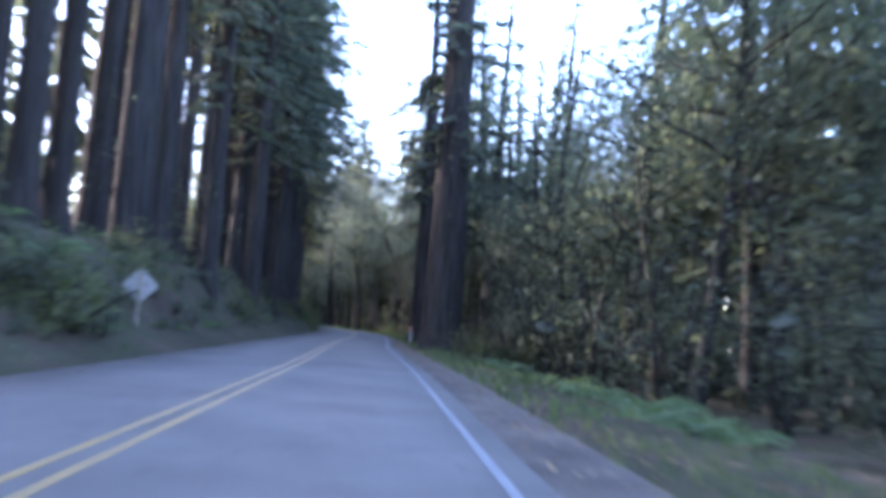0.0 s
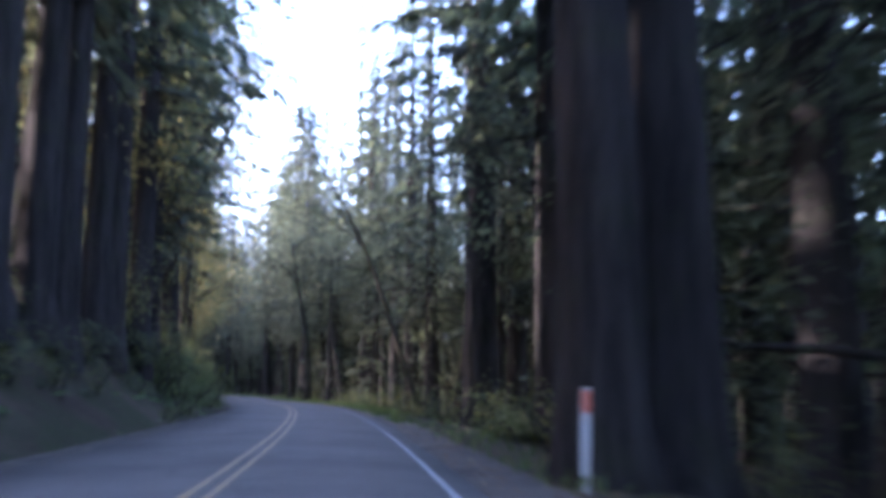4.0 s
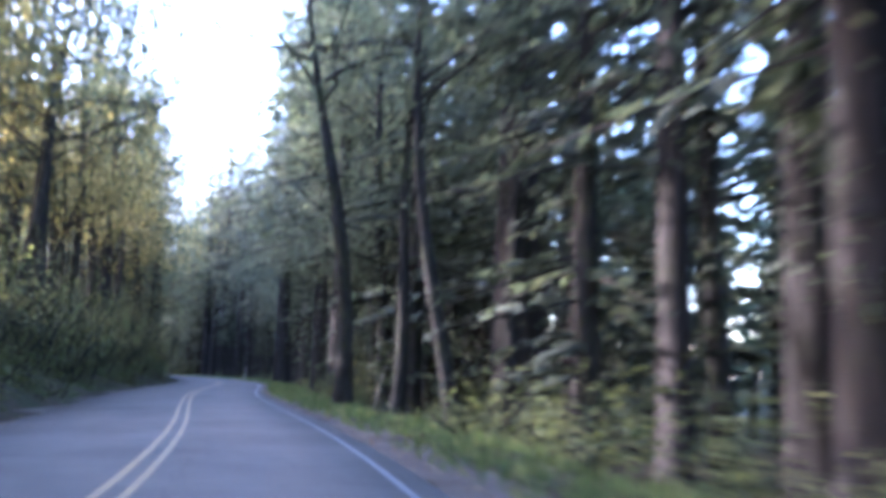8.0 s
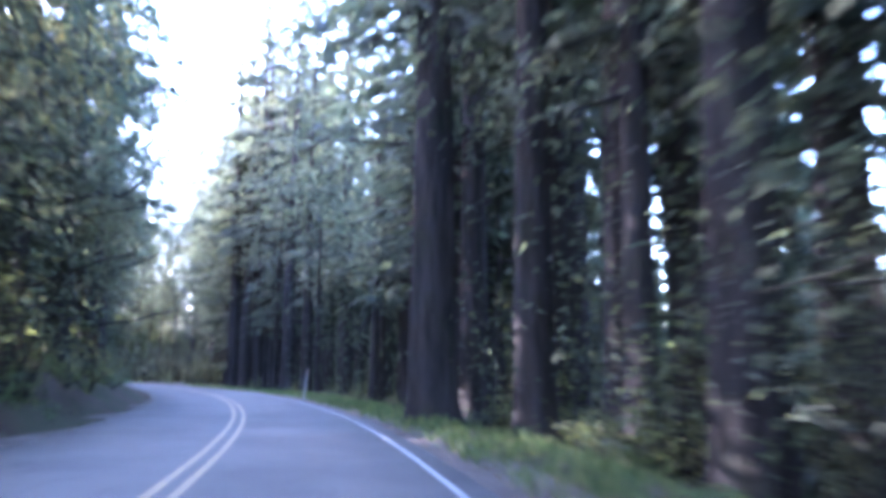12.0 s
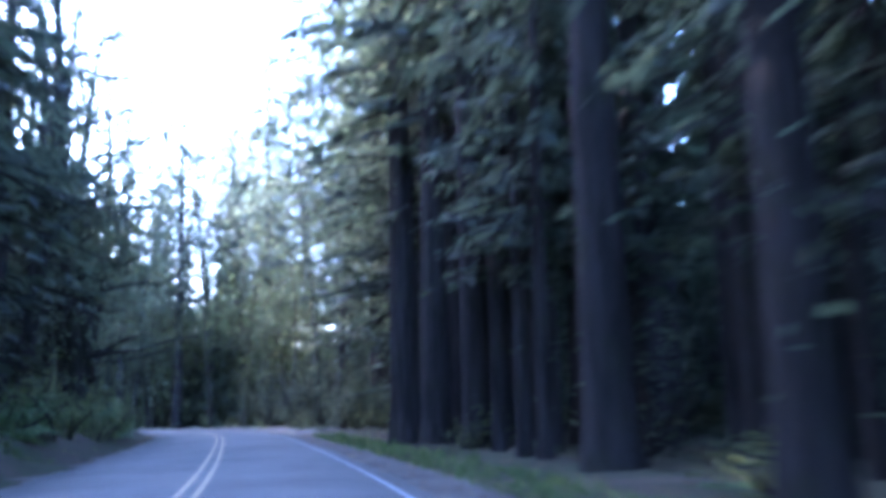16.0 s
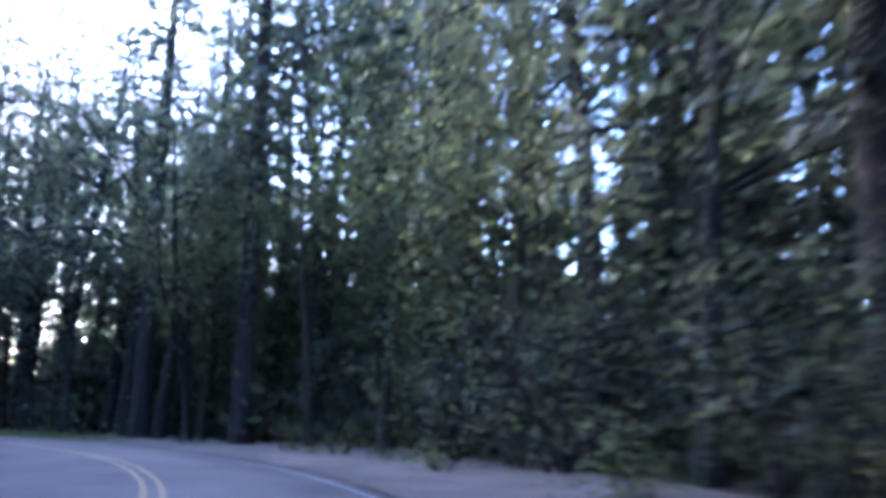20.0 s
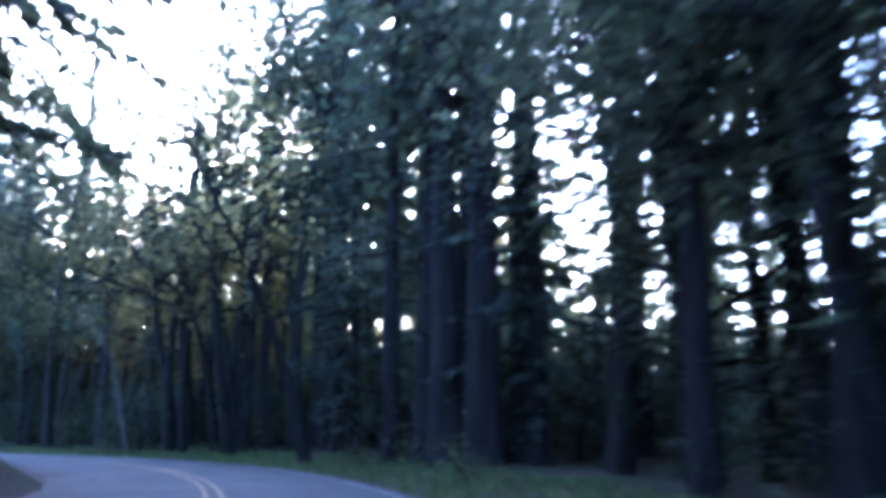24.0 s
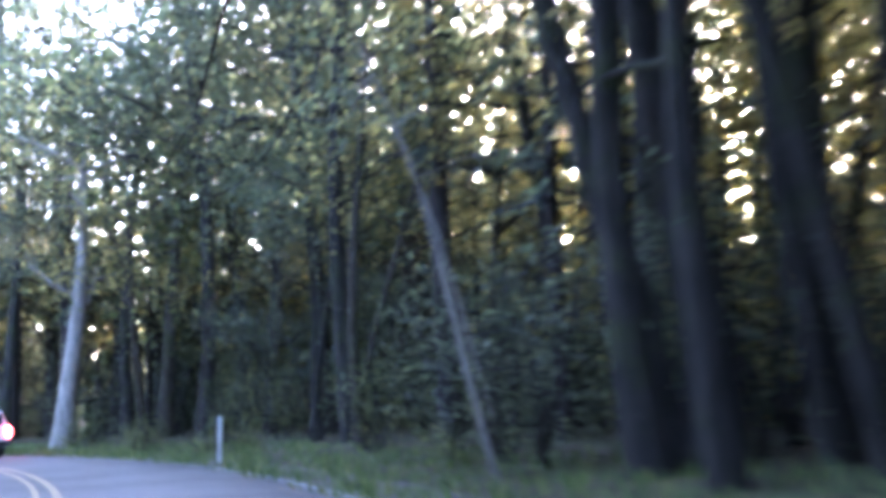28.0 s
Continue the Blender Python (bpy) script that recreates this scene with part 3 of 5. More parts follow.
def understorey(name, label, seed, h, wide, leaves, stems=5, count=1100, size=0.24, group=""):
    """A leafy sapling or tall shrub from the ground up, with gaps."""
    g = np.random.default_rng(seed)
    ob = thing(name, label, "shrub", group)
    pieces, tips = [], []
    for i in range(stems):
        a = g.uniform(0, 6.28)
        grow(g, (g.normal(0, 0.15), g.normal(0, 0.15), -0.15), unit(np.array([math.cos(a) * wide / h, math.sin(a) * wide / h, 1.2])), h * g.uniform(0.6, 1.0),
             0.035 + 0.006 * h, 1, pieces, tips, 0.04, 0.2, h > 2)
    tagged(hang("stemwork", mesh_np("stemwork", *join_np(pieces), GREY_BARK), ob), kind="stuff")
    tips = np.array(tips)
    low = tips * g.uniform(0.3, 0.95, (len(tips), 1))
    spots = np.concatenate([tips, low])
    n = max(4, int(count / len(spots)))
    v, q = leaf_cloud(g, spots, n, 0.16 * h * 0.75, size, 0.8)
    v[:, 2] = np.maximum(v[:, 2], 0.03)
    hang("foliage", leafy("foliage", v, q, leaves), ob)
    return ob


def fern(name, label, seed, size=0.9, fronds=11, mat=FERN, group=""):
    g = np.random.default_rng(seed)
    ob = thing(name, label, "fern", group)
    for i in range(fronds):
        a = i * 6.28 / fronds + g.uniform(-0.25, 0.25)
        ln, rise = size * g.uniform(0.8, 1.15), g.uniform(0.55, 0.95)
        u = np.linspace(0, 1, 10)
        out = np.array([math.cos(a), math.sin(a), 0])
        pts = out * (u * ln * 0.85)[:, None] + np.array([0, 0, 1.0]) * (ln * rise * (u * 1.15 - u ** 2.2))[:, None]
        side = np.array([-math.sin(a), math.cos(a), 0])
        blade = [tube(pts[::3], [0.008, 0.006, 0.004, 0.002], 3)]
        for sg in (1, -1):
            n = len(u) - 1
            d = np.tile(side * sg, (n, 1)) + out * 0.35 + np.array([0, 0, -0.2])
            blade.append(kites(pts[1:], d, np.tile(np.array([0.0, 0, 1]), (n, 1)), 0.3 * ln * np.sin(np.pi * (0.15 + 0.83 * u[1:])) + 0.03, 0.085 * ln, 0.1, 0.15))
        hang("frond", mesh_np("frond", *join_np(blade), mat, False), ob)
    return ob


# ---------------------------------------------------------------- planting
rng = np.random.default_rng(11)
taken = []          # (x, y, clear radius)


def free(x, y, gap):
    return all((x - a) ** 2 + (y - b) ** 2 > (gap + c) ** 2 for a, b, c in taken)


def stand(x, y, turn=0.0, size=1.0, lean=0.0, sink=0.08, tall=1.0):
    return Matrix.LocRotScale((x, y, ground_z(x, y) - sink), Euler((lean, 0, turn)), Vector((size, size, size * tall)))


used = set()


def plant(proto, x, y, turn=None, size=1.0, gap=0.6, lean=0.0, tall=1.0, sink=0.08):
    """The first call moves the built plant itself; later calls copy it."""
    m = stand(x, y, rng.uniform(0, 6.28) if turn is None else turn, size, lean, sink, tall)
    taken.append((x, y, gap * size))
    if proto.name in used:
        return copy_unit(proto, m)
    used.add(proto.name)
    proto.matrix_basis = m
    return proto


def copy_unit(proto, m):
    return copy_thing(proto, m @ Matrix.Diagonal((*[1 / v for v in proto.scale], 1)))


# ---------------------------------------------------------------- the plants themselves, built once each
R_LABEL = "tall redwood with furrowed red-brown bark"
GIANT = [conifer("redwood_tree", "huge old redwood with deeply furrowed bark beside the road", 1, 40, 1.0, 9, 5.2, 34, 14)]
TALL = [conifer("redwood_tree", R_LABEL + " and bare lower trunk", 3, 32, 0.5, 7.5, 4.4, 28, 8, group="redwoods"),
        conifer("redwood_tree", R_LABEL + " and drooping boughs", 4, 30, 0.45, 5, 4.8, 28, 9, group="redwoods"),
        conifer("redwood_tree", R_LABEL + " and high crown", 5, 34, 0.55, 9.5, 4.4, 28, 8, group="redwoods")]
SLIM = [conifer("young_redwood", "slender young redwood with straight dark trunk", 6, 23, 0.22, 5.5, 2.9, 24, 8, group="young redwoods", leaf=0.42),
        conifer("young_redwood", "slender young redwood with straight dark trunk", 7, 26, 0.27, 7, 3.1, 24, 8, group="young redwoods", leaf=0.42),
        conifer("young_redwood", "slender young redwood with thin high crown", 8, 21, 0.17, 6, 2.6, 22, 7, group="young redwoods", leaf=0.4)]
SKIRT = [conifer("fir_tree", "dark conifer with boughs hanging nearly to the ground", 9, 20, 0.3, 1.4, 3.8, 28, 10, leaf=0.46, bark=GREY_BARK, group="low-boughed conifers"),
         conifer("fir_tree", "dark conifer with boughs hanging nearly to the ground", 10, 16, 0.24, 1.0, 3.4, 25, 10, leaf=0.46, bark=GREY_BARK, group="low-boughed conifers"),
         conifer("fir_tree", "dense green conifer with wide drooping boughs", 12, 24, 0.36, 2.2, 4.8, 32, 12, leaf=0.45, bark=GREY_BARK, group="low-boughed conifers")]
BAY = [broadleaf("bay_tree", "dark-trunked bay tree with grey-green leaves", 21, 14, 0.2, (0.06, 0.02), boughs=9, size=0.16, count=34, group="bay trees", joined=True),
       broadleaf("bay_tree", "dark-trunked bay tree with grey-green leaves", 22, 12, 0.16, (-0.05, 0.08), boughs=9, size=0.16, count=34, group="bay trees", joined=True),
       broadleaf("bay_tree", "bay tree with two bowed stems", 23, 13, 0.17, (0.1, -0.04), boughs=6, stems=2, fork=0.12, group="bay trees", joined=True),
       broadleaf("oak_tree", "tan oak with dense dark crown", 24, 15, 0.24, (0.02, 0.03), boughs=12, first=0.25, count=24, group="oaks", joined=True)]
ROUND = [broadleaf("oak_tree", "dense dark oak with low spreading boughs", 25, 15, 0.26, (0.02, 0.01), first=0.1, count=24, size=0.21, spread=0.75, boughs=15, reach=0.33, group="oaks", joined=True),
         broadleaf("oak_tree", "tall dense dark oak with boughs nearly to the ground", 26, 18, 0.3, (-0.02, 0.03), first=0.12, count=24, size=0.22, spread=0.8, boughs=16, reach=0.27, group="oaks", joined=True)]
OAK = [broadleaf("oak_tree", "dense dark small-leaved oak beside the bend", 27, 17, 0.28, (0.02, 0.02), first=0.1, count=28, size=0.17, spread=0.75, boughs=16, reach=0.3, group="oaks", joined=True)]
CANOPY = [broadleaf("oak_tree", "tall dark-trunked oak with high spreading crown", 29, 24, 0.27, (0.03, 0.02), first=0.38, count=30, size=0.19, spread=0.95, boughs=25, reach=0.24, group="oaks", joined=True, heart=1.9)]
# a CANOPY-like crown whose yellow leaf colour stands in for golden light
GOLD_HIGH = [broadleaf("maple_tree", "tall dark-limbed maple, high crown coloured tan-yellow for golden light", 36, 20, 0.22, (0.02, 0.02), GREY_BARK, MAPLE, 0.36, 22, 0.2, 0.95, boughs=22, reach=0.26, group="yellow maples", joined=True, heart=1.5)]
FINE = [conifer("fir_tree", "dark fine-needled conifer with boughs hanging nearly to the ground", 14, 22, 0.32, 1.6, 4.4, 30, 22, leaf=0.32, bark=GREY_BARK, group="low-boughed conifers")]
TOWER = [conifer("redwood_tree", "very tall redwood with dense dark crown behind the roadside trees", 16, 41, 0.5, 6, 5.4, 40, 14, group="redwoods", leaf=0.6)]
GROVE = [conifer("redwood_tree", R_LABEL + " and no boughs low down", 17, 36, 0.5, 13, 4.4, 28, 14, group="redwoods"),
         conifer("redwood_tree", R_LABEL + " and no boughs low down", 18, 33, 0.5, 11, 4.2, 28, 14, group="redwoods")]
OVER = [conifer("redwood_tree", "tall redwood with long boughs reaching over the road", 19, 37, 0.45, 8.5, 6.6, 32, 18, group="redwoods", leaf=0.46)]
WIDE = [conifer("redwood_tree", "tall redwood with very long boughs drooping across the road", 20, 38, 0.5, 9.5, 9.6, 34, 26, group="redwoods", leaf=0.5)]
NEAR_SLIM = [conifer("young_redwood", "straight dark-trunked young redwood close to the road", 15, 25, 0.25, 6, 3.0, 24, 18, group="young redwoods", leaf=0.28)]
YELLOW_OAK = [broadleaf("maple_tree", "dense yellow-leaved maple behind the roadside trunks", 28, 16, 0.25, (0.0, 0.03), MOSS_BARK, MAPLE, 0.08, 22, 0.26, 0.8, boughs=17, reach=0.33, group="yellow maples", joined=True)]
GOLD = [broadleaf("maple_tree", "maple with thin mossy trunk and yellow leaves", 31, 15, 0.17, (0.08, 0.03), MOSS_BARK, MAPLE, 0.35, 22, 0.2, 0.75, boughs=9, group="yellow maples"),
        broadleaf("maple_tree", "maple with mossy bowed stems and yellow leaves", 32, 13, 0.14, (-0.1, 0.06), MOSS_BARK, MAPLE, 0.3, 22, 0.2, 0.75, boughs=8, stems=2, fork=0.14, group="yellow maples")]
AUTUMN = [broadleaf("maple_tree", "tall sunlit yellow maple with a thin open crown", 34, 19, 0.2, (0.02, 0.0), GREY_BARK, MAPLE, 0.25, 15, 0.22, 1.1, boughs=14, reach=0.3, group="yellow maples", joined=True, heart=1.1)]
GREEN_MAPLE = [broadleaf("maple_tree", "yellow-green maple with spreading boughs beside the bend", 33, 15, 0.2, (0.03, 0.03), MOSS_BARK, LIME, 0.25, 32, 0.15, 0.85, boughs=14, reach=0.3, group="yellow maples", joined=True)]
BRUSH = [understorey("hazel_shrub", "tall leafy grey-green understorey shrub", 41, 4.2, 1.8, BROAD, 4, 720, 0.15, "understorey shrubs"),
         understorey("hazel_shrub", "tall leafy green understorey shrub", 42, 3.2, 1.7, SHRUB, 4, 680, 0.13, "understorey shrubs"),
         understorey("hazel_shrub", "tall loose understorey shrub with thin stems", 43, 5.5, 2.0, BROAD, 4, 760, 0.16, "understorey shrubs")]
LOW = [understorey("roadside_bush", "low bright green roadside bush", 44, 1.3, 1.2, SHRUB, 4, 380, 0.12, "roadside bushes"),
       understorey("roadside_bush", "low leafy green bush on the bank", 45, 1.8, 1.4, SHRUB, 4, 420, 0.14, "roadside bushes"),
       understorey("roadside_bush", "low dull green bush on the bank", 46, 1.0, 1.3, BROAD, 4, 330, 0.11, "roadside bushes")]
# bushes with brighter leaf colours in place of light on the bank
SUNNY = [understorey("roadside_bush", "low bush on the bank, leaves coloured yellow-green as if lit", 47, 1.5, 1.3, LIME, 4, 420, 0.12, "roadside bushes"),
         understorey("roadside_bush", "spreading bright green bush at the foot of the bank", 48, 1.1, 1.5, FERN, 4, 420, 0.11, "roadside bushes")]
FERNS = [fern("sword_fern", "arching green sword fern", 51, 0.95, 9, group="ferns"), fern("sword_fern", "arching green sword fern", 52, 0.8, 8, group="ferns")]


def pick(kinds, g):
    return kinds[int(g.integers(len(kinds)))]


def tree_at(proto, x, y, radius, own, **k):
    """A known tree: the kind scaled to its trunk's true radius."""
    return plant(proto, x, y, size=radius / own, gap=0.5 * own, **k)


# ---- trees that stand out along the drive
def spot_at(s_, d_):
    px, py = on(s_, d_)
    return float(px), float(py)


tagged(tree_at(GIANT[0], *spot_at(49.3, 3.95), 1.05, 1.0), "huge redwood trunk standing close to the road's edge")
for s_, d_, r in ((64.6, 3.3, 0.56), (65.2, 4.5, 0.58)):
    tagged(tree_at(TALL[0], *spot_at(s_, d_), r, 0.5), "redwood of a close twin pair behind a white marker post")
KNOWN = [  # metres along the drive, metres to its right, trunk radius
    (101.5, 8.2, 0.55), (93.5, 6.8, 0.8), (96.2, 10.9, 0.6), (98.9, 15.5, 0.7), (132.7, 8.0, 0.72), (128.6, 8.4, 0.33), (123.2, 7.9, 0.34), (124.6, 11.9, 0.2),
    (183.6, 3.4, 0.58), (180.1, 5.0, 0.45), (184.0, 6.9, 0.32), (176.2, 5.9, 0.3), (178.8, 8.0, 0.34), (181.4, 9.9, 0.3), (173.6, 8.0, 0.28),
    (69.2, -8.6, 0.65), (74.6, -8.3, 0.6), (78.0, -8.0, 0.5), (84.5, -8.0, 0.45), (63.8, -9.5, 0.5), (71.5, -11.0, 0.55), (59.0, -8.4, 0.45),
    (244.4, 4.9, 0.5), (242.1, 5.5, 0.45), (238.6, 5.9, 0.4), (240.9, 7.7, 0.5), (237.4, 7.3, 0.4),
    (333.1, 7.1, 0.5), (331.7, 6.9, 0.5), (330.3, 7.5, 0.55), (332.8, 8.4, 0.5), (330.6, 13.6, 0.4), (334.3, 6.2, 0.28), (334.9, 7.9, 0.4), (324.7, 10.5, 0.35), (304.6, 7.2, 0.45), (297.2, 7.6, 0.45), (319.3, 7.1, 0.26),
    (205.0, -8.6, 0.7)]
for s_, d_, k in ((116, 10.0, 1.0), (121, 12.2, 1.1), (127, 11.0, 1.1), (133, 10.6, 1.0), (114, 14.5, 1.2), (308, 8.5, 1.4), (313, 11.6, 1.4), (316.6, 8.0, 1.35), (322.6, 9.4, 1.3), (250, -8.4, 1.3), (256, -8.0, 1.2), (262.5, -8.2, 1.25), (269, -8.0, 1.2), (217, 8.2, 1.1), (226, 12.6, 1.2), (178, -6.9, 0.7), (184.5, -6.8, 0.75), (191, -7.0, 0.8), (198, -7.2, 0.85), (206.5, 8.4, 1.0), (215, 13.0, 1.2), (222, 15.5, 1.3), (347, 18.0, 0.62), (328.1, 13.6, 1.15), (332.4, 18.3, 1.1), (334, 24, 1.2), (334.4, 11.8, 1.1), (150, 7.4, 1.2), (145.6, 8.4, 1.1), (153.5, 9.4, 1.2), (162, 9.0, 1.3), (57, 10.0, 1.0), (61, 12.0, 1.1), (106, 8.6, 1.0), (110, 11.0, 1.15), (213, 8.4, 1.1), (219, 10.5, 1.25), (209, 10.8, 1.2), (265, -9.6, 1.3), (272, -9.2, 1.3), (279, -9.8, 1.35), (288, -9.4, 1.3), (258, -10.4, 1.3), (158, 7.8, 1.3), (166, 7.0, 1.3), (173, 10.5, 1.3), (180, 8.4, 1.2), (96.0, -10.4, 1.0), (99.5, -9.9, 1.05), (102.5, -10.6, 1.0), (207, -9.6, 1.2), (214, -9.8, 1.2), (252, 8.6, 1.2), (259, 9.0, 1.3),
                  (343, 12.0, 1.25), (341.2, 14.8, 1.25), (338.6, 10.2, 1.15), (335.6, 8.4, 1.0), (276.3, 9.2, 1.0), (316, 10.0, 1.3), (321, 10.5, 1.3), (319, 14.0, 1.2), (321.5, 8.2, 0.9), (323.5, 11.5, 1.0), (311, 10.0, 1.3)):
    plant(OAK[0], *spot_at(s_, d_), size=k, gap=1.5)
for s_, d_, k in ((250, 7.0, 1.25), (256, 7.4, 1.3), (263, 8.6, 1.15), (141, 6.8, 1.1), (192, -9.0, 1.2), (105, -11.2, 0.8)):
    plant(FINE[0], *spot_at(s_, d_), size=k, gap=1.5)
for s_, d_, k in ((341.5, 8.6, 0.9), (339.5, 7.4, 0.75), (331.2, 9.4, 1.15), (329.6, 9.0, 1.0), (336.6, 9.8, 0.36), (338.4, 11.6, 0.34), (335, 15, 0.36), (338, 19, 0.38), (341, 23, 0.4), (333, 17.5, 0.4), (329.5, 14.5, 0.8), (348, 16, 1.1), (350.5, 19, 1.15), (346.4, 13.0, 0.95)):
    plant(FINE[0], *spot_at(s_, d_), size=k, gap=0.8)
for s_, d_, k in ((80, -8.6, 1.1), (88, 8.0, 1.0), (97, -8.4, 1.1), (112, -8.2, 1.0), (124, 9.6, 1.0), (136, -8.4, 1.05), (147, 6.6, 1.0), (160, 6.4, 1.05), (171, -8.8, 1.1), (183, 9.2, 1.1), (198, -9.0, 1.1),
                  (249, 6.4, 1.1), (254, 9.6, 1.2), (260, 7.2, 1.05), (376, 12.5, 1.25), (383, 13.0, 1.3), (391, 12.0, 1.25), (311, 7.4, 1.0), (318, 9.0, 1.05), (344.5, 8.0, 1.2), (348.5, 12.0, 1.3), (351, 9.4, 1.25), (354.4, 11.0, 1.25), (346.4, 10.6, 1.25), (367, 7.4, 1.0), (373, 9.6, 1.1), (379, 8.2, 1.15), (386, 9.6, 1.1), (393, 7.6, 1.1),
                  (370, 13.6, 1.2)):
    plant(CANOPY[0], *spot_at(s_, d_), size=k, gap=1.0)
for k in range(44):     # the grove on top of the cut bank
    s_, d_, r = 20 + k * 1.65 + rng.uniform(-0.9, 0.9), -8.7 - 3.6 * rng.random() ** 1.3, rng.uniform(0.27, 0.62)
    if free(*spot_at(s_, d_), r + 0.25):
        plant(GROVE[k % 2], *spot_at(s_, d_), size=r / 0.5, gap=0.5, tall=min(1.5, 0.47 / r + 0.12))
for s_, d_, k in ((44, -7.8, 1.0), (57, -7.6, 1.05), (67, -7.4, 1.0), (79, -7.6, 1.05), (90, -7.5, 1.0), (222, -7.5, 0.95), (229, -7.7, 1.0), (236, -7.9, 0.95), (76, 5.4, 1.0), (152, 5.2, 0.9), (163, 4.9, 0.95)):
    plant(OVER[0], *spot_at(s_, d_), size=k, gap=0.6)
# s 318 to 342: unseen redwoods, added only to shade the trunks opposite
for s_, d_, k in ((124, -7.9, 1.0), (132, -8.0, 0.95), (62, -8.2, 1.0), (74, -7.9, 1.0), (85, -7.6, 1.0), (173, 6.2, 1.1), (179, 6.8, 1.15), (186, 7.9, 1.2), (194, 7.6, 1.2), (318, -7.7, 1.0), (326, -7.7, 1.0), (334, -7.9, 1.0), (342, -8.2, 1.0), (243.4, 6.6, 1.0), (250, 6.8, 1.0), (257, 7.6, 0.95)):
    plant(WIDE[0], *spot_at(s_, d_), size=k, gap=0.6)
for s_, d_, k in ((342, 8.2, 0.7), (345, 9.6, 0.75), (347.5, 11.2, 0.75), (343.6, 12.2, 0.8), (349.5, 9.0, 0.6), (346, 14.5, 0.8)):
    plant(GROVE[int(s_) % 2], *spot_at(s_, d_), size=k, gap=0.4, tall=1.25)
for s_, d_, k in ((166, 7.4, 0.95), (193, 6.4, 1.0), (176, 10, 1.05)):
    plant(TOWER[0], *spot_at(s_, d_), size=k, gap=0.6)
for s_, d_, k in ((283.5, 9.4, 1.0), (289.5, 8.8, 0.9), (294, 8.4, 0.95), (286, 13, 1.2), (298.5, 8.8, 1.0), (303, 9.4, 1.05), (308, 9.0, 1.0)):
    plant(GREEN_MAPLE[0], *spot_at(s_, d_), size=k, gap=0.8)
for s_, d_, r in KNOWN:
    x, y = spot_at(s_, d_)
    if r >= 0.4:
        tree_at(GROVE[int(rng.integers(2))], x, y, r, 0.5, tall=min(1.3, 0.5 / r))
    else:
        tree_at(NEAR_SLIM[0], x, y, r, 0.25)


def leaning(label, seed, s_, d_, h, r, lean, bark=MOSS_BARK, leaves=BROAD, **k):
    """lean is to the right of the road and ahead along it, per metre of height."""
    x, y = spot_at(s_, d_)
    ob = broadleaf("leaning_tree", label, seed, h, r, lean, bark, leaves, **k)
    ob.matrix_basis = stand(x, y, heading(s_))
    taken.append((x, y, 0.6))
    return ob


for s_, d_, k in ((353, 13.0, 1.05), (356, 8.4, 1.0), (360, 13.6, 1.1), (362, 10.4, 1.1), (349, 15.5, 1.05)):
    plant(GOLD_HIGH[0], *spot_at(s_, d_), size=k, gap=0.8)
for s_, d_, k in ((359, 12.4, 0.8), (355.5, 14.6, 0.75), (361.5, 16.5, 0.85), (357, 18.5, 0.85)):
    plant(YELLOW_OAK[0], *spot_at(s_, d_), size=k, gap=0.8)


leaning("dark mossy trunk leaning far over towards the road", 61, 105.6, 6.4, 17, 0.2, (-0.42, 0.12), first=0.6, boughs=5)
leaning("thin dark trunk leaning over the undergrowth", 62, 112.0, 8.6, 13, 0.12, (-0.3, 0.1), first=0.6, boughs=5)
leaning("dark bowed trunk at the road's edge", 63, 138.0, 3.7, 15, 0.3, (-0.1, -0.02), GREY_BARK, first=0.5, boughs=8)
leaning("dark bowed trunk at the road's edge", 64, 135.4, 4.7, 13, 0.22, (0.09, 0.02), GREY_BARK, first=0.5, boughs=7)
leaning("slim dark trunk bowed towards the road", 65, 128.6, 4.8, 13, 0.2, (-0.09, 0.0), GREY_BARK, first=0.55, boughs=6)
leaning("mossy trunk leaning out over the bank", 66, 97.5, -9.0, 14, 0.22, (0.3, 0.02), MOSS_BARK, MAPLE, first=0.5, boughs=6)
leaning("mossy trunk leaning out over the bank", 67, 101.5, -9.2, 15, 0.2, (0.34, -0.03), MOSS_BARK, MAPLE, first=0.5, boughs=6)
leaning("mossy trunk leaning out over the bank", 68, 168.0, -9.8, 14, 0.2, (0.26, 0.03), MOSS_BARK, MAPLE, first=0.5, boughs=6)
leaning("dark trunk leaning along the bend", 69, 336.9, 4.4, 13, 0.2, (-0.4, 0.06), GREY_BARK, MAPLE, first=0.55, boughs=5)
leaning("thick dark trunk forking low into three stems", 70, 347.4, 5.9, 17, 0.36, (0, 0), GREY_BARK, MAPLE, first=0.35, boughs=6, stems=4, fork=0.13, count=7)
leaning("thick dark trunk forking into bowed stems", 77, 352.9, 6.1, 18, 0.36, (-0.04, 0), GREY_BARK, MAPLE, first=0.4, boughs=6, stems=3, fork=0.09, count=7)
leaning("straight dark trunk among the maples", 78, 351.3, 7.3, 16, 0.2, (0.02, 0), GREY_BARK, MAPLE, first=0.4, boughs=6, count=8)
leaning("second thin pale trunk leaning among the shrubs", 79, 358.0, 6.6, 7, 0.05, (-0.34, 0.04), PALE_BARK, BROAD, first=0.8, boughs=3, count=6)
leaning("thin pale dead trunk leaning among dark shrubs", 80, 146.2, 6.2, 7, 0.07, (0.22, 0.02), PALE_BARK, BROAD, first=0.8, boughs=3, count=4)
leaning("gnarled mossy bare-limbed tree leaning over the ferns", 76, 30.0, 9.5, 9, 0.16, (-0.12, -0.1), MOSS_BARK, BROAD, first=0.3, boughs=5, count=5)
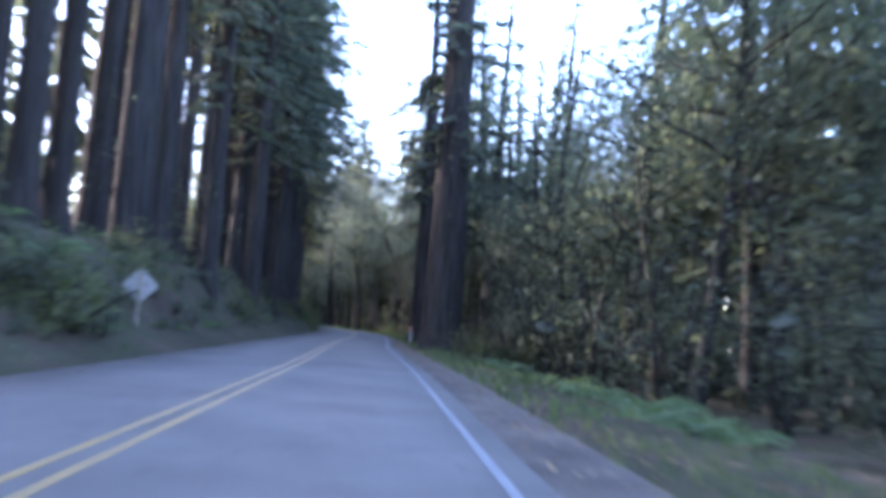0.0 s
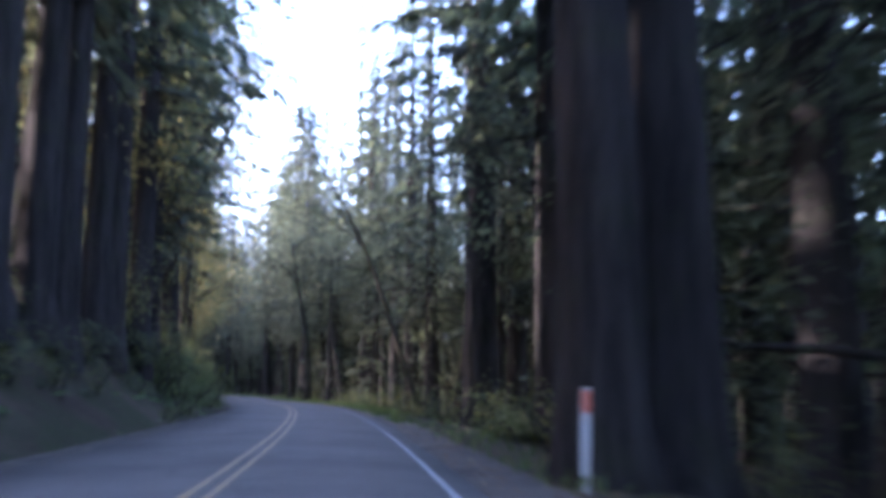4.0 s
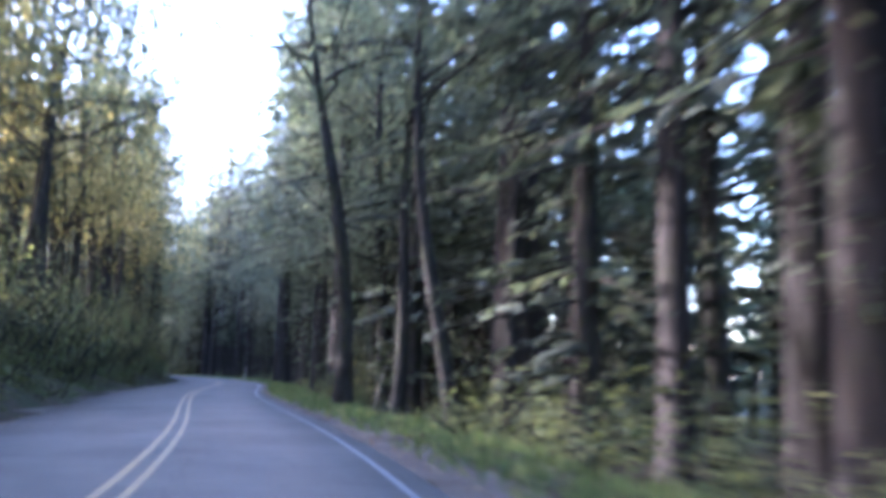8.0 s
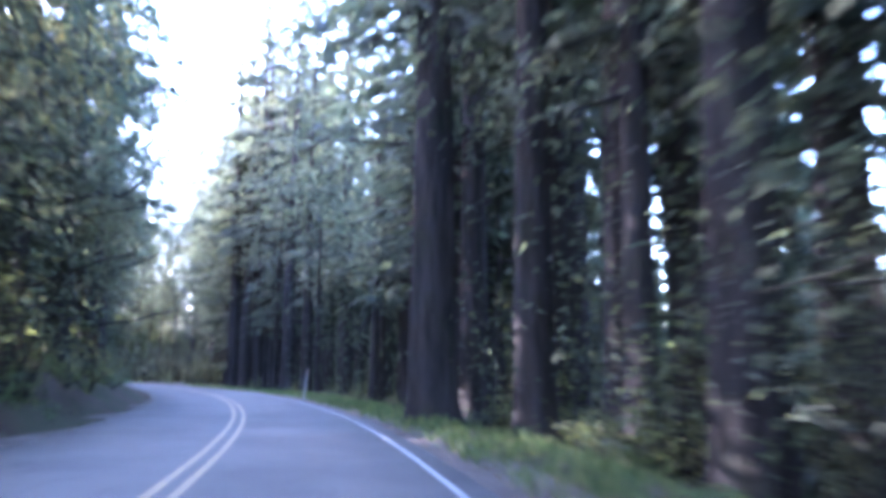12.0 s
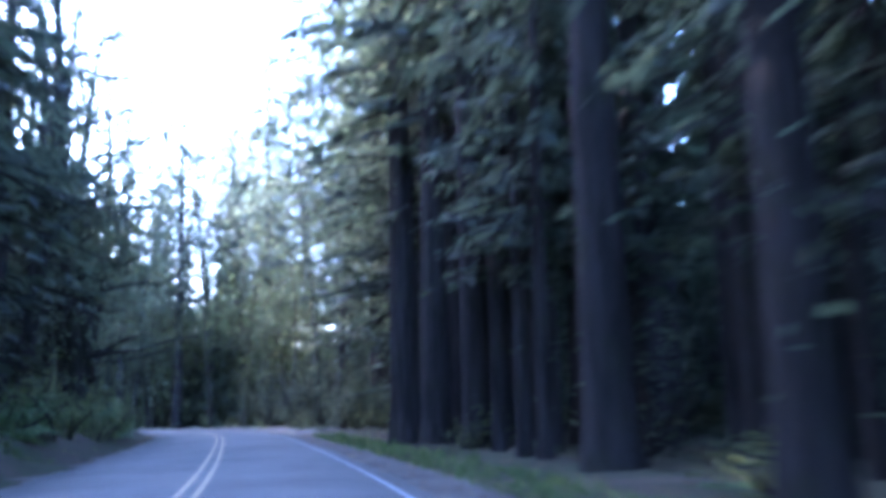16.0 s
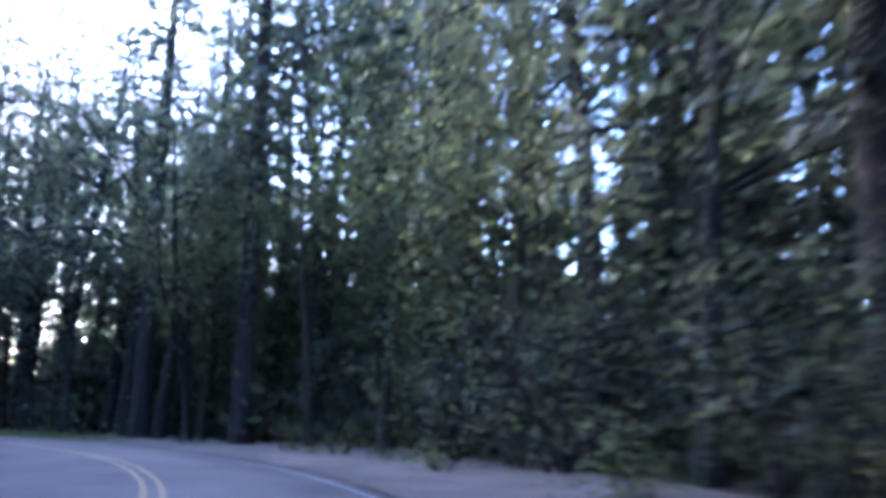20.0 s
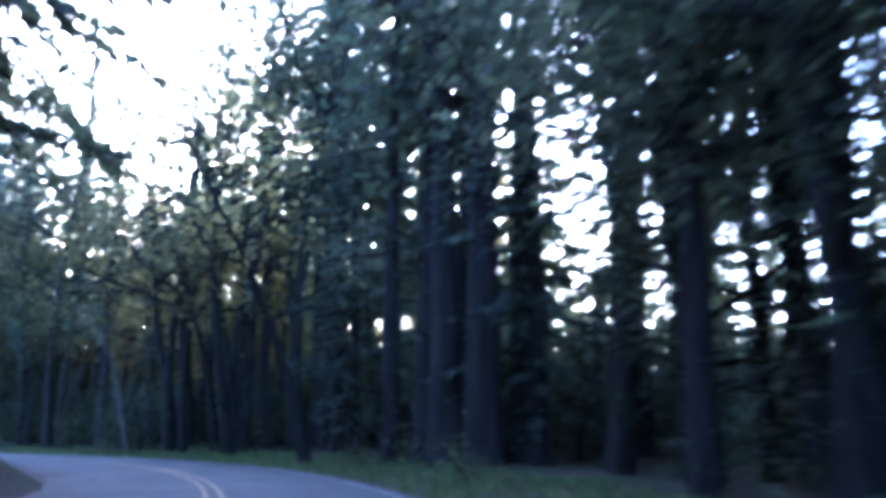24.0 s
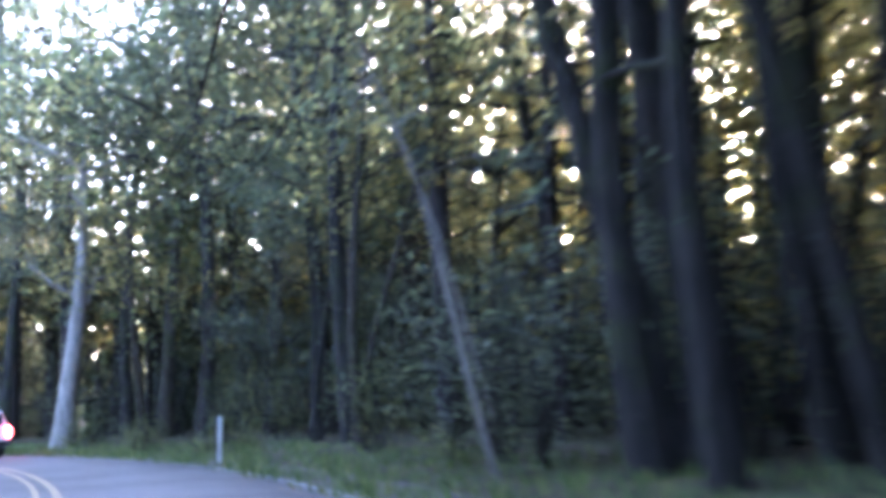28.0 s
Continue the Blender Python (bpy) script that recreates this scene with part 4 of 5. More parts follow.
leaning("dark straight-trunked tree with a side limb", 71, 346.3, 8.8, 15, 0.24, (0.0, 0.02), GREY_BARK, MAPLE, first=0.4, boughs=7, count=8)
leaning("dark tree with a long low limb", 72, 351.0, 5.6, 15, 0.2, (0.03, 0.0), GREY_BARK, MAPLE, first=0.35, boughs=7, count=8)
leaning("thin pale bare trunk leaning over the verge", 73, 354.5, 4.6, 7.5, 0.055, (-0.3, 0.05), PALE_BARK, BROAD, first=0.8, boughs=3, count=6)
leaning("pale sunlit trunk beside the bend", 74, 385.0, 5.6, 14, 0.42, (0.06, 0.0), PALE_BARK, MAPLE, first=0.45, boughs=7)
leaning("dark bowed trunk beside the bend", 75, 350.0, 7.0, 13, 0.18, (-0.3, 0.03), GREY_BARK, MAPLE, first=0.4, boughs=6)


# ---- the forest on both sides, in stretches of the road
def clearing(s, d):
    """A break in the trees outside the last bend, where the sky shows."""
    one = (d > 8.5) & (np.abs(s - (340 + 0.75 * (d - 10.7))) < 4.2 + 0.1 * (d - 10))
    two = (d > 6.5) & (np.abs(s - np.interp(d, [7.3, 13.4, 24.1], [326.6, 333.2, 341.4])) < 1.6 + 0.08 * (d - 7))
    return one | two


def belt(s0, s1, d0, d1, count, choice, gap=0.9, size=(0.8, 1.2), tries=14, low=False):
    """Plants kinds from choice [(weight, kinds)] between two offsets from the driving line."""
    w = np.cumsum([c[0] for c in choice])
    g = np.random.default_rng(int(abs(s0 * 31 + s1 * 17 + d0 * 113 + d1 * 71 + count)))
    for i in range(count):
        for k in range(tries):
            s, d = g.uniform(s0, s1), g.uniform(d0, d1)
            x, y = (float(v) for v in on(s, d))
            rs, rd = along(x, y)
            if free(x, y, gap) and (d0 - 1.5 <= rd[0] <= d1 + 1.5) and (low or not clearing(rs[0], rd[0])):
                kind = pick(choice[int(np.searchsorted(w, g.uniform(0, w[-1])))][1], g)
                grown, turn = g.uniform(*size), g.uniform(0, 6.28)
                if kind in SKIRT and 0 < d < 10.5:
                    kind = FINE[0]
                if (kind in BRUSH and not -8.8 < d < 9.6) or (kind in LOW + SUNNY and (d < -6.7 or d > 6.4 or 84 < s < 130)):
                    thicket.append((kind, stand(x, y, turn, grown)))
                    taken.append((x, y, gap * 0.5))
                else:
                    plant(kind, x, y, turn, grown, gap * 0.7, tall=g.uniform(0.9, 1.12))
                break


thicket = []        # shrubs too far in among the trees to count


# right-hand side
belt(-40, 0, 8.5, 18, 10, [(2, TALL), (2, SLIM), (3, BAY)], 1.3)
belt(0, 48, 9.0, 18, 20, [(1, SLIM), (5, BAY), (2, ROUND)], 1.3)
belt(-20, 60, 7.0, 14, 34, [(1, BRUSH)], 0.7)
belt(56, 125, 6.5, 18, 32, [(3, TALL), (4, SLIM), (3, BAY), (2, SKIRT)], 1.2)
belt(60, 190, 9.0, 16, 44, [(1, BRUSH)], 0.7)
belt(125, 190, 6.5, 18, 30, [(2, TALL), (3, SLIM), (3, BAY), (2, SKIRT)], 1.2)
belt(188, 250, 5.3, 9.5, 30, [(1, GROVE), (5, SLIM)], 0.6, (0.65, 1.0))
belt(186, 256, 5.5, 18, 46, [(2, GROVE), (2, TALL), (8, SLIM)], 0.9, (0.7, 1.0))
belt(190, 256, 10, 18, 18, [(1, BRUSH)], 0.8)
belt(262, 306, 9.2, 13, 16, [(5, CANOPY), (2, TALL[1:2]), (1, BAY)], 1.1, (0.95, 1.25))
belt(250, 306, 13, 19, 11, [(1, SKIRT), (3, CANOPY)], 1.1, (1.1, 1.35))
belt(258, 306, 13, 21, 14, [(1, ROUND), (1, SKIRT)], 1.0, (0.95, 1.3))
belt(250, 325, 7.5, 14, 34, [(1, BRUSH)], 0.7)
belt(300, 322, 7.0, 9, 5, [(1, BAY)], 1.2, (1.1, 1.35))
belt(306, 331, 6.5, 16, 18, [(4, TALL), (2, SLIM), (3, CANOPY)], 1.0)
belt(346, 374, 18, 33, 18, [(1, AUTUMN)], 1.2, (0.85, 1.1))
belt(345, 374, 26, 36, 14, [(1, AUTUMN)], 0.9, (0.68, 0.85), low=True)
belt(352, 374, 15, 27, 14, [(1, AUTUMN)], 0.9, (0.9, 1.1), low=True)
belt(2, 32, -18, -12, 6, [(1, OAK)], 1.0, (1.1, 1.4))
belt(372, 394, 15, 28, 9, [(1, ROUND)], 1.0, (1.0, 1.25))
belt(264, 284, 10, 18, 6, [(1, ROUND)], 1.0, (0.9, 1.2))
belt(138, 172, 9, 17, 8, [(1, OAK)], 1.0, (0.9, 1.2))
belt(88, 114, 11, 18, 6, [(1, OAK)], 1.0, (0.9, 1.2))
belt(370, 388, 15, 27, 8, [(1, YELLOW_OAK)], 1.2, (0.95, 1.3))
belt(340, 386, 10, 18, 20, [(1, BRUSH)], 0.6, (0.9, 1.3), low=True)
belt(356, 378, 10, 15, 7, [(1, GOLD)], 1.2, (1.0, 1.3))
belt(345, 385, 10, 17, 16, [(1, ROUND)], 0.6, (0.28, 0.4), low=True)
belt(356, 425, 6.4, 14, 22, [(4, GOLD), (4, BAY), (1, SLIM)], 1.2)
belt(366, 425, 8.5, 17, 24, [(2, SKIRT), (1, TALL[1:2]), (5, ROUND), (2, GREEN_MAPLE)], 1.1, (1.2, 1.6))
belt(334, 348, 9, 17, 14, [(1, ROUND)], 0.6, (0.26, 0.36), low=True)
belt(338, 356, 12, 25, 14, [(1, ROUND)], 0.8, (0.42, 0.58), low=True)
belt(358, 425, 10, 16, 12, [(1, GOLD)], 1.1)
belt(330, 420, 8.5, 15, 34, [(1, BRUSH)], 0.7, low=True)
belt(333, 362, 9.5, 24, 34, [(1, BRUSH)], 0.7, (0.9, 1.3), low=True)
belt(24, 66, 7.6, 14, 22, [(1, BRUSH)], 0.7, (0.9, 1.3))
belt(30, 80, 11, 18, 8, [(1, ROUND)], 1.1)
belt(98, 140, 7.2, 10, 5, [(1, TALL[1:2])], 1.2)
belt(338, 400, 18, 27, 30, [(1, BRUSH)], 0.6, (1.0, 1.5), low=True)
belt(347, 376, 5.8, 8.2, 12, [(1, BRUSH)], 0.6, (0.75, 1.0))
belt(312, 336, 10, 20, 16, [(1, BRUSH)], 0.6, (1.0, 1.5))
belt(374, 412, 9, 20, 14, [(1, ROUND)], 0.8, (0.5, 0.75))
belt(98, 128, 11, 18, 8, [(1, ROUND)], 1.1)
belt(70, 192, 6.6, 9.5, 26, [(1, LOW)], 0.5, (0.9, 1.4))
belt(92, 128, 9, 15, 14, [(1, BRUSH)], 0.7)
belt(202, 236, 8, 14, 12, [(1, BRUSH)], 0.7)
# left-hand side
belt(238, 278, -7.3, -6.0, 16, [(1, LOW[:2])], 0.4, (1.0, 1.4))
# oaks added behind the bank to keep the sun off the right-hand trunks
belt(84, 112, -20, -13, 7, [(1, ROUND)], 1.2, (0.8, 1.0))
belt(116, 158, -20, -13, 7, [(1, ROUND)], 1.2, (0.45, 0.6))
belt(86, 112, -8.8, -7.6, 4, [(1, TALL[1:2])], 1.2, (0.95, 1.3))
belt(80, 150, -11.0, -7.6, 22, [(5, GOLD), (2, BAY), (1, TALL[1:2])], 1.0, (0.9, 1.3))
belt(132, 188, -11, -7.6, 12, [(2, GOLD), (2, SLIM)], 1.1, (1.0, 1.3))
belt(125, 190, -10.5, -7.8, 14, [(1, SLIM), (2, GOLD)], 1.2)
belt(-40, 16, -20, -9.0, 14, [(6, TALL), (5, SLIM), (1, BAY)], 1.0)
belt(16, 95, -20, -12.5, 16, [(3, GROVE), (2, SLIM)], 1.0)
belt(90, 175, -18, -9.5, 30, [(2, TALL), (3, SLIM), (3, BAY), (3, GOLD)], 1.2)
belt(205, 262, -9.8, -7.8, 12, [(1, SKIRT[2:]), (1, ROUND)], 1.3, (1.0, 1.3))
belt(175, 256, -16, -9.0, 30, [(4, SKIRT), (1, TALL), (4, ROUND)], 1.3, (0.95, 1.35))
belt(252, 340, -16, -8.6, 30, [(4, SKIRT), (2, BAY), (1, GOLD)], 1.2)
belt(340, 430, -18, -9.0, 24, [(3, SKIRT), (3, BAY), (2, GOLD)], 1.3)
belt(-20, 420, -13, -8.6, 60, [(1, BRUSH)], 0.7)
# banks and verges
belt(240, 290, -7.4, -5.9, 34, [(3, SUNNY), (1, FERNS)], 0.36, (0.9, 1.5))
belt(128, 186, -7.2, -6.1, 54, [(4, BRUSH[1:2]), (2, SUNNY), (2, LOW[1:2])], 0.5, (0.75, 1.1))
belt(2, 86, -8.6, -6.8, 150, [(3, LOW[2:]), (1, LOW[1:2])], 0.3, (0.5, 0.9))
belt(4, 90, -6.9, -5.9, 60, [(1, FERNS)], 0.3, (0.5, 0.8))
belt(84, 186, -6.1, -5.6, 80, [(3, LOW), (1, SUNNY), (1, FERNS)], 0.3, (0.5, 0.85))
belt(84, 128, -7.6, -6.1, 36, [(2, FERNS), (3, LOW), (1, SUNNY)], 0.4, (0.9, 1.4))
belt(143, 186, 6.0, 8.6, 22, [(1, BRUSH)], 0.6, (0.9, 1.3))
belt(270, 286, 7.6, 9.8, 9, [(1, BRUSH)], 0.6, (0.9, 1.2))
belt(276, 312, 9.6, 13, 14, [(1, BRUSH)], 0.7, (0.9, 1.3))
belt(-20, 27, -9.2, -6.2, 50, [(7, LOW), (3, FERNS)], 0.42, (0.7, 1.25))
belt(27, 84, -9.2, -6.4, 22, [(2, LOW[2:]), (3, FERNS)], 0.5, (0.6, 0.9))
belt(84, 180, -9.4, -6.1, 150, [(7, LOW), (1, BRUSH[1:2]), (2, FERNS)], 0.36, (0.8, 1.4))
belt(180, 296, -8.6, -6.3, 64, [(5, LOW), (2, FERNS)], 0.42, (0.8, 1.3))
belt(296, 430, -8.6, -6.3, 40, [(5, LOW), (2, FERNS)], 0.42, (0.8, 1.3))
belt(193, 220, 2.45, 4.2, 26, [(2, LOW[:1]), (1, LOW[2:])], 0.25, (0.3, 0.5))
belt(14, 34, 4.6, 7.0, 26, [(1, FERNS)], 0.35, (0.9, 1.4))
belt(15, 24, -8.6, -6.6, 8, [(2, LOW), (2, FERNS)], 0.4, (1.2, 1.6))
belt(120, 190, -9.6, -6.6, 46, [(2, BRUSH[1:2]), (3, LOW)], 0.5, (0.8, 1.3))
belt(34, 48, 3.6, 6.5, 10, [(2, LOW), (1, FERNS)], 0.4)
belt(148, 174, 8.0, 11.5, 5, [(1, TOWER)], 0.8, (0.85, 1.05))
belt(186, 234, 7.6, 11.5, 7, [(1, TOWER)], 0.8, (0.85, 1.05))
belt(233, 262, 8.0, 12.0, 5, [(1, TOWER)], 0.8, (0.85, 1.0))
belt(338, 359, 13, 26, 6, [(1, ROUND)], 0.8, (0.45, 0.6), low=True)
belt(338, 392, 29, 44, 30, [(1, BRUSH)], 0.9, (1.2, 1.9), low=True)
belt(40, 64, 8.5, 19, 9, [(1, OAK)], 0.9, (0.9, 1.15))
belt(66, 92, 8, 16, 6, [(1, OAK)], 0.9, (0.9, 1.15))
belt(45, 196, 4.0, 6.6, 62, [(1, FERNS), (5, LOW)], 0.42, (0.7, 1.1))
belt(196, 325, 5.0, 7.6, 32, [(1, FERNS), (4, LOW)], 0.42, (0.6, 1.0))
belt(325, 420, 4.6, 6.8, 36, [(1, FERNS), (5, LOW)], 0.42, (0.6, 1.0))


def build_thicket():
    """The shrubs back among the trees, one mesh with the leaves and stems of their kinds."""
    mats, pieces, index = [], [], []
    for proto, m in thicket:
        a = np.array(m)
        for ob in proto.children:
            me = ob.data
            if me.materials[0] not in mats:
                mats.append(me.materials[0])
            v, q = np.empty(len(me.vertices) * 3, np.float32), np.empty(len(me.loops), np.int32)
            me.vertices.foreach_get("co", v)
            me.loops.foreach_get("vertex_index", q)
            pieces.append((v.reshape(-1, 3) @ a[:3, :3].T + a[:3, 3], q.reshape(-1, 4)))
            index.append(np.full(len(me.polygons), mats.index(me.materials[0]), np.int32))
    me = mesh_np("understorey_thicket", *join_np(pieces), mats[0], False)
    for m in mats[1:]:
        me.materials.append(m)
    me.polygons.foreach_set("material_index", np.concatenate(index))
    tagged(new("understorey_thicket", me), "tangled green shrubs back among the tree trunks", "shrubs", kind="stuff")


build_thicket()


# ---- woods further off, as one mass
def woods(name, label, seed, models, zones, leaves=NEEDLES, low=False):
    """Many trees in one mesh: too many and too far back to count."""
    g = np.random.default_rng(seed)
    base = []
    for k, (h, foot, reach, levels, per, sprays, leaf) in enumerate(models):
        t, l, c = conifer_parts(seed + k, h, 0.3, foot, reach, levels, sprays, 5, per, leaf)
        low = leaf_cloud(g, np.stack([g.normal(0, 2.2, 12), g.normal(0, 2.2, 12), g.uniform(0.4, 2.6, 12)], -1), 3, 0.5, 1.3 * leaf / 1.5)
        base.append(join_np([t, c, low]))
    pieces = []
    for s0, s1, d0, d1, n in zones:
        s, d = g.uniform(s0, s1, n), g.uniform(d0, d1, n)
        x, y = on(s, d)
        rs, rd = along(x, y)
        z = height(x, y)
        for i in np.nonzero((np.abs(rd) > min(abs(d0), abs(d1)) - 1) & ~(clearing(rs, rd) & (rd < 26) & (not low)))[0]:
            v, q = base[int(g.integers(len(base)))]
            a, k = g.uniform(0, 6.28), g.uniform(0.75, 1.2)
            c, sn = math.cos(a) * k, math.sin(a) * k
            pieces.append((np.stack([v[:, 0] * c - v[:, 1] * sn + x[i], v[:, 0] * sn + v[:, 1] * c + y[i], v[:, 2] * k + z[i]], -1), q))
    tagged(new(name, mesh_np(name, *join_np(pieces), leaves, False)), label, "woods", kind="stuff")


woods("back_woods", "dense dark conifers standing behind the roadside trees", 13,
      [(21, 0.8, 4.0, 24, 2, 4, 0.92), (26, 1.5, 4.4, 27, 2, 4, 0.98)],
      [(-40, 60, 13, 26, 30), (60, 190, 14, 26, 38), (186, 256, 16, 27, 10), (250, 288, 16, 27, 14), (288, 330, 17, 27, 8), (385, 440, 18, 30, 16), (-40, 20, -27, -13, 20), (20, 85, -44, -26, 8), (155, 180, -27, -13, 4), (175, 256, -27, -13, 34), (252, 345, -26, -13, 34)])
woods("far_woods", "dim conifer woods further off", 90, [(24, 0.6, 4.2, 13, 2, 4, 1.6), (27, 1.6, 4.2, 14, 2, 4, 1.7), (30, 2.6, 4.4, 15, 2, 4, 1.7)],
      [(-66, 200, 26, 46, 50), (200, 290, 27, 46, 13), (290, 330, 27, 46, 8), (378, 440, 24, 54, 50), (-66, 26, -64, -34, 50), (26, 95, -64, -40, 22), (95, 190, -64, -40, 14), (150, 260, -46, -26, 32), (250, 440, -40, -24, 40), (-69, -42, -24, 24, 24), (436, 466, -24, 24, 30)])


woods("low_woods", "dark young conifers and tall shrubs under the forest", 57, [(7, 0.3, 3.0, 10, 3, 6, 0.8), (10, 0.4, 3.3, 12, 3, 6, 0.85), (8, 0.3, 3.6, 10, 3, 7, 0.8)],
      [(236, 345, 34, 56, 90), (300, 385, -26, -9.5, 46), (345, 385, 54, 66, 14), (252, 335, 14, 24, 60), (252, 330, 24, 36, 40), (186, 252, 13, 28, 40), (338, 392, 27, 44, 60), (385, 430, 18, 34, 30), (262, 300, 10.5, 14, 8)])
woods("young_woods", "young conifers and shrubs filling the gaps between the trunks", 61, [(5.5, 0.2, 2.8, 9, 3, 6, 0.7), (7, 0.3, 3.0, 10, 3, 6, 0.75)],
      [(328, 354, 15, 34, 34), (298, 334, 13, 34, 50), (268, 300, 14, 30, 24), (352, 376, 16, 28, 18)], low=True)
woods("mid_woods", "grey-green trees standing behind the last bend", 58, [(15, 0.6, 3.6, 16, 3, 5, 0.9), (17, 1.0, 3.8, 18, 3, 5, 0.9)],
      [(366, 398, 14, 30, 34), (8, 52, -32, -14, 16), (340, 402, 60, 76, 26), (328, 352, 36, 60, 30), (256, 322, 15, 30, 46), (100, 175, 14, 26, 18), (44, 70, 14, 24, 8), (190, 256, 13, 28, 28)])


# no haze is built: the pale LIME leaf colour takes its place
woods("green_woods", "maples rising behind the bend, leaves coloured pale yellow-green for haze", 60, [(15, 0.8, 4.4, 15, 4, 7, 0.62), (19, 1.2, 4.6, 18, 4, 7, 0.62)],
      [(284, 322, 12, 34, 26)], LIME)
woods("golden_woods", "sunlit yellow maples standing behind the last bend", 59, [(17, 0.8, 4.6, 17, 4, 8, 0.6), (21, 1.2, 4.8, 20, 4, 8, 0.6), (14, 0.6, 4.4, 14, 4, 8, 0.58)],
      [(344, 386, 25, 32, 30), (352, 374, 18, 24, 5)], MAPLE)


# ---- grass, litter
def strip_leaves(name, label, category, mat, zones, tall, thin, flat, seed):
    g = np.random.default_rng(seed)
    ps, ds, ln = [], [], []
    for s0, s1, d0, d1, n in zones:
        s, d = g.uniform(s0, s1, n), d0 + (d1 - d0) * g.random(n)
        x, y = on(s, d)
        z = height(x, y)
        shoulder = (d > 1.8) & (d < 3.4)
        z = np.where(shoulder, np.maximum(z, np.interp(d, [1.8, 2.8, 3.4], [-0.02, 0.0, -0.3])), z)
        z = np.where((d > -4.8) & (d < 1.83), 0.03, z)
        ps.append(np.stack([x, y, z + (0.012 if flat else -0.01)], -1))
        if flat:
            ds.append(np.stack([g.normal(0, 1, n), g.normal(0, 1, n), g.uniform(0, 0.25, n)], -1))
        else:
            ds.append(np.stack([g.normal(0, 0.45, n), g.normal(0, 0.45, n), np.ones(n)], -1))
        tuft = 1.0 if flat else 0.45 + 0.9 * np.clip(waves(x, y, 2.2, 9) + 0.45, 0, 1)
        ln.append(tall * g.uniform(0.5, 1.4, n) * tuft)
    p, d, ln = np.concatenate(ps), np.concatenate(ds), np.concatenate(ln)
    up = unit(g.normal(0, 1, (len(p), 3))) if not flat else unit(np.stack([g.normal(0, 0.2, len(p)), g.normal(0, 0.2, len(p)), np.ones(len(p))], -1))
    v, q = kites(p, d, up, ln, ln * thin, 0.1)
    tagged(new(name, mesh_np(name, v, q, mat, False)), label, category, kind="stuff")


strip_leaves("verge_grass", "uneven green grass along the road's verge", "grass", GRASS,
             [(236, 300, -7.8, -5.4, 9000), (84, 200, 2.0, 2.9, 4500), (309, 420, 1.95, 2.6, 3500), (0, 84, 2.3, 3.4, 1400), (100, 195, 2.6, 4.4, 9000), (194, 220, 2.3, 4.6, 3600), (220, 256, 2.6, 4.0, 2500), (301, 309, 2.3, 5.0, 900), (309, 420, 2.3, 6.6, 19000), (180, 296, -7.8, -5.6, 6000), (0, 60, 3.0, 5.3, 1500), (296, 430, -7.8, -5.6, 4000), (-10, 26, -10.0, -5.7, 3500), (26, 84, -9.0, -5.7, 900), (84, 185, -10.0, -5.7, 10000)],
             0.24, 0.16, False, 5)
strip_leaves("leaf_litter", "scattered brown fallen leaves and needles", "litter", LITTER,
             [(-10, 420, 1.85, 3.2, 9000), (-10, 90, 3.0, 7.5, 5000), (-10, 420, 1.9, 7, 9000), (-10, 420, -7.5, -4.9, 7000), (-10, 420, 1.6, 1.85, 1000), (-10, 420, -4.8, -4.5, 900)], 0.11, 0.45, True, 6)


# ---------------------------------------------------------------- roadside things
def marker_post(x, y, yaw, top_mat, label, h=1.15, wide=0.1, body=POST_WHITE, lean=0.03, aside=0.02):
    ob = thing("marker_post", label, "marker post", "marker posts",
               at=Matrix.LocRotScale((x, y, ground_z(x, y) - 0.05), Euler((lean, aside, yaw)), None))
    bm = box_bm(wide, 0.03, h + 0.1, (0, 0, (h + 0.1) / 2), 0.012)
    part("post", bm, body, ob, smooth=True)
    bm = box_bm(wide * 0.86, 0.012, 0.26, (0, -0.021, h - 0.06), 0.004)
    part("reflector", bm, top_mat, ob, "reflective strip below the top")
    return ob


x, y = on(63.6, 2.75)
marker_post(float(x), float(y), 0.0, POST_ORANGE, "white plastic marker post with orange-red reflective top")
x, y = on(204.8, 2.24)
marker_post(float(x), float(y), heading(205), POST_DULL, "weathered grey marker post with a dull red strip", 1.42, 0.1, POST_GREY, 0.03, 0.13)
x, y = on(366.0, 3.1)
marker_post(float(x), float(y), heading(366), POST_WHITE, "plain white marker post on the grass verge", 1.1)


for s_, d_, k in ((203.7, 2.4, 0.42), (204.3, 2.75, 0.5), (203.2, 2.9, 0.45), (205.0, 2.6, 0.45), (202.4, 2.6, 0.38)):
    plant(LOW[2], *spot_at(s_, d_), size=k, gap=0.2)


def diamond_sign(x, y, yaw):
    ob = thing("road_sign", "grey back of a diamond warning sign on a post", "road sign", at=Matrix.LocRotScale((x, y, ground_z(x, y) - 0.1), Euler((0, 0, yaw)), None))
    part("post", box_bm(0.09, 0.09, 1.9, (0, 0, 0.95), 0.008), POST_WOOD, ob)
    plate = box_bm(0.76, 0.006, 0.76, (0, 0.052, 1.3), 0.0, turn=Matrix.Rotation(radians(45), 4, "Y"))
    bmesh.ops.bevel(plate, geom=[e for e in plate.edges if abs((e.verts[0].co - e.verts[1].co).y) > 0.004], offset=0.05, segments=4, affect="EDGES")
    part("sign_plate", plate, SIGN_BACK, ob, "bare metal back of a diamond plate")
    for z in (1.1, 1.5):
        bm = bmesh.new()
        bmesh.ops.create_cone(bm, cap_ends=True, segments=10, radius1=0.016, radius2=0.016, depth=0.03, matrix=pose(0, -0.055, z, 90))
        part("bolt", bm, CHROME, ob)
    return ob


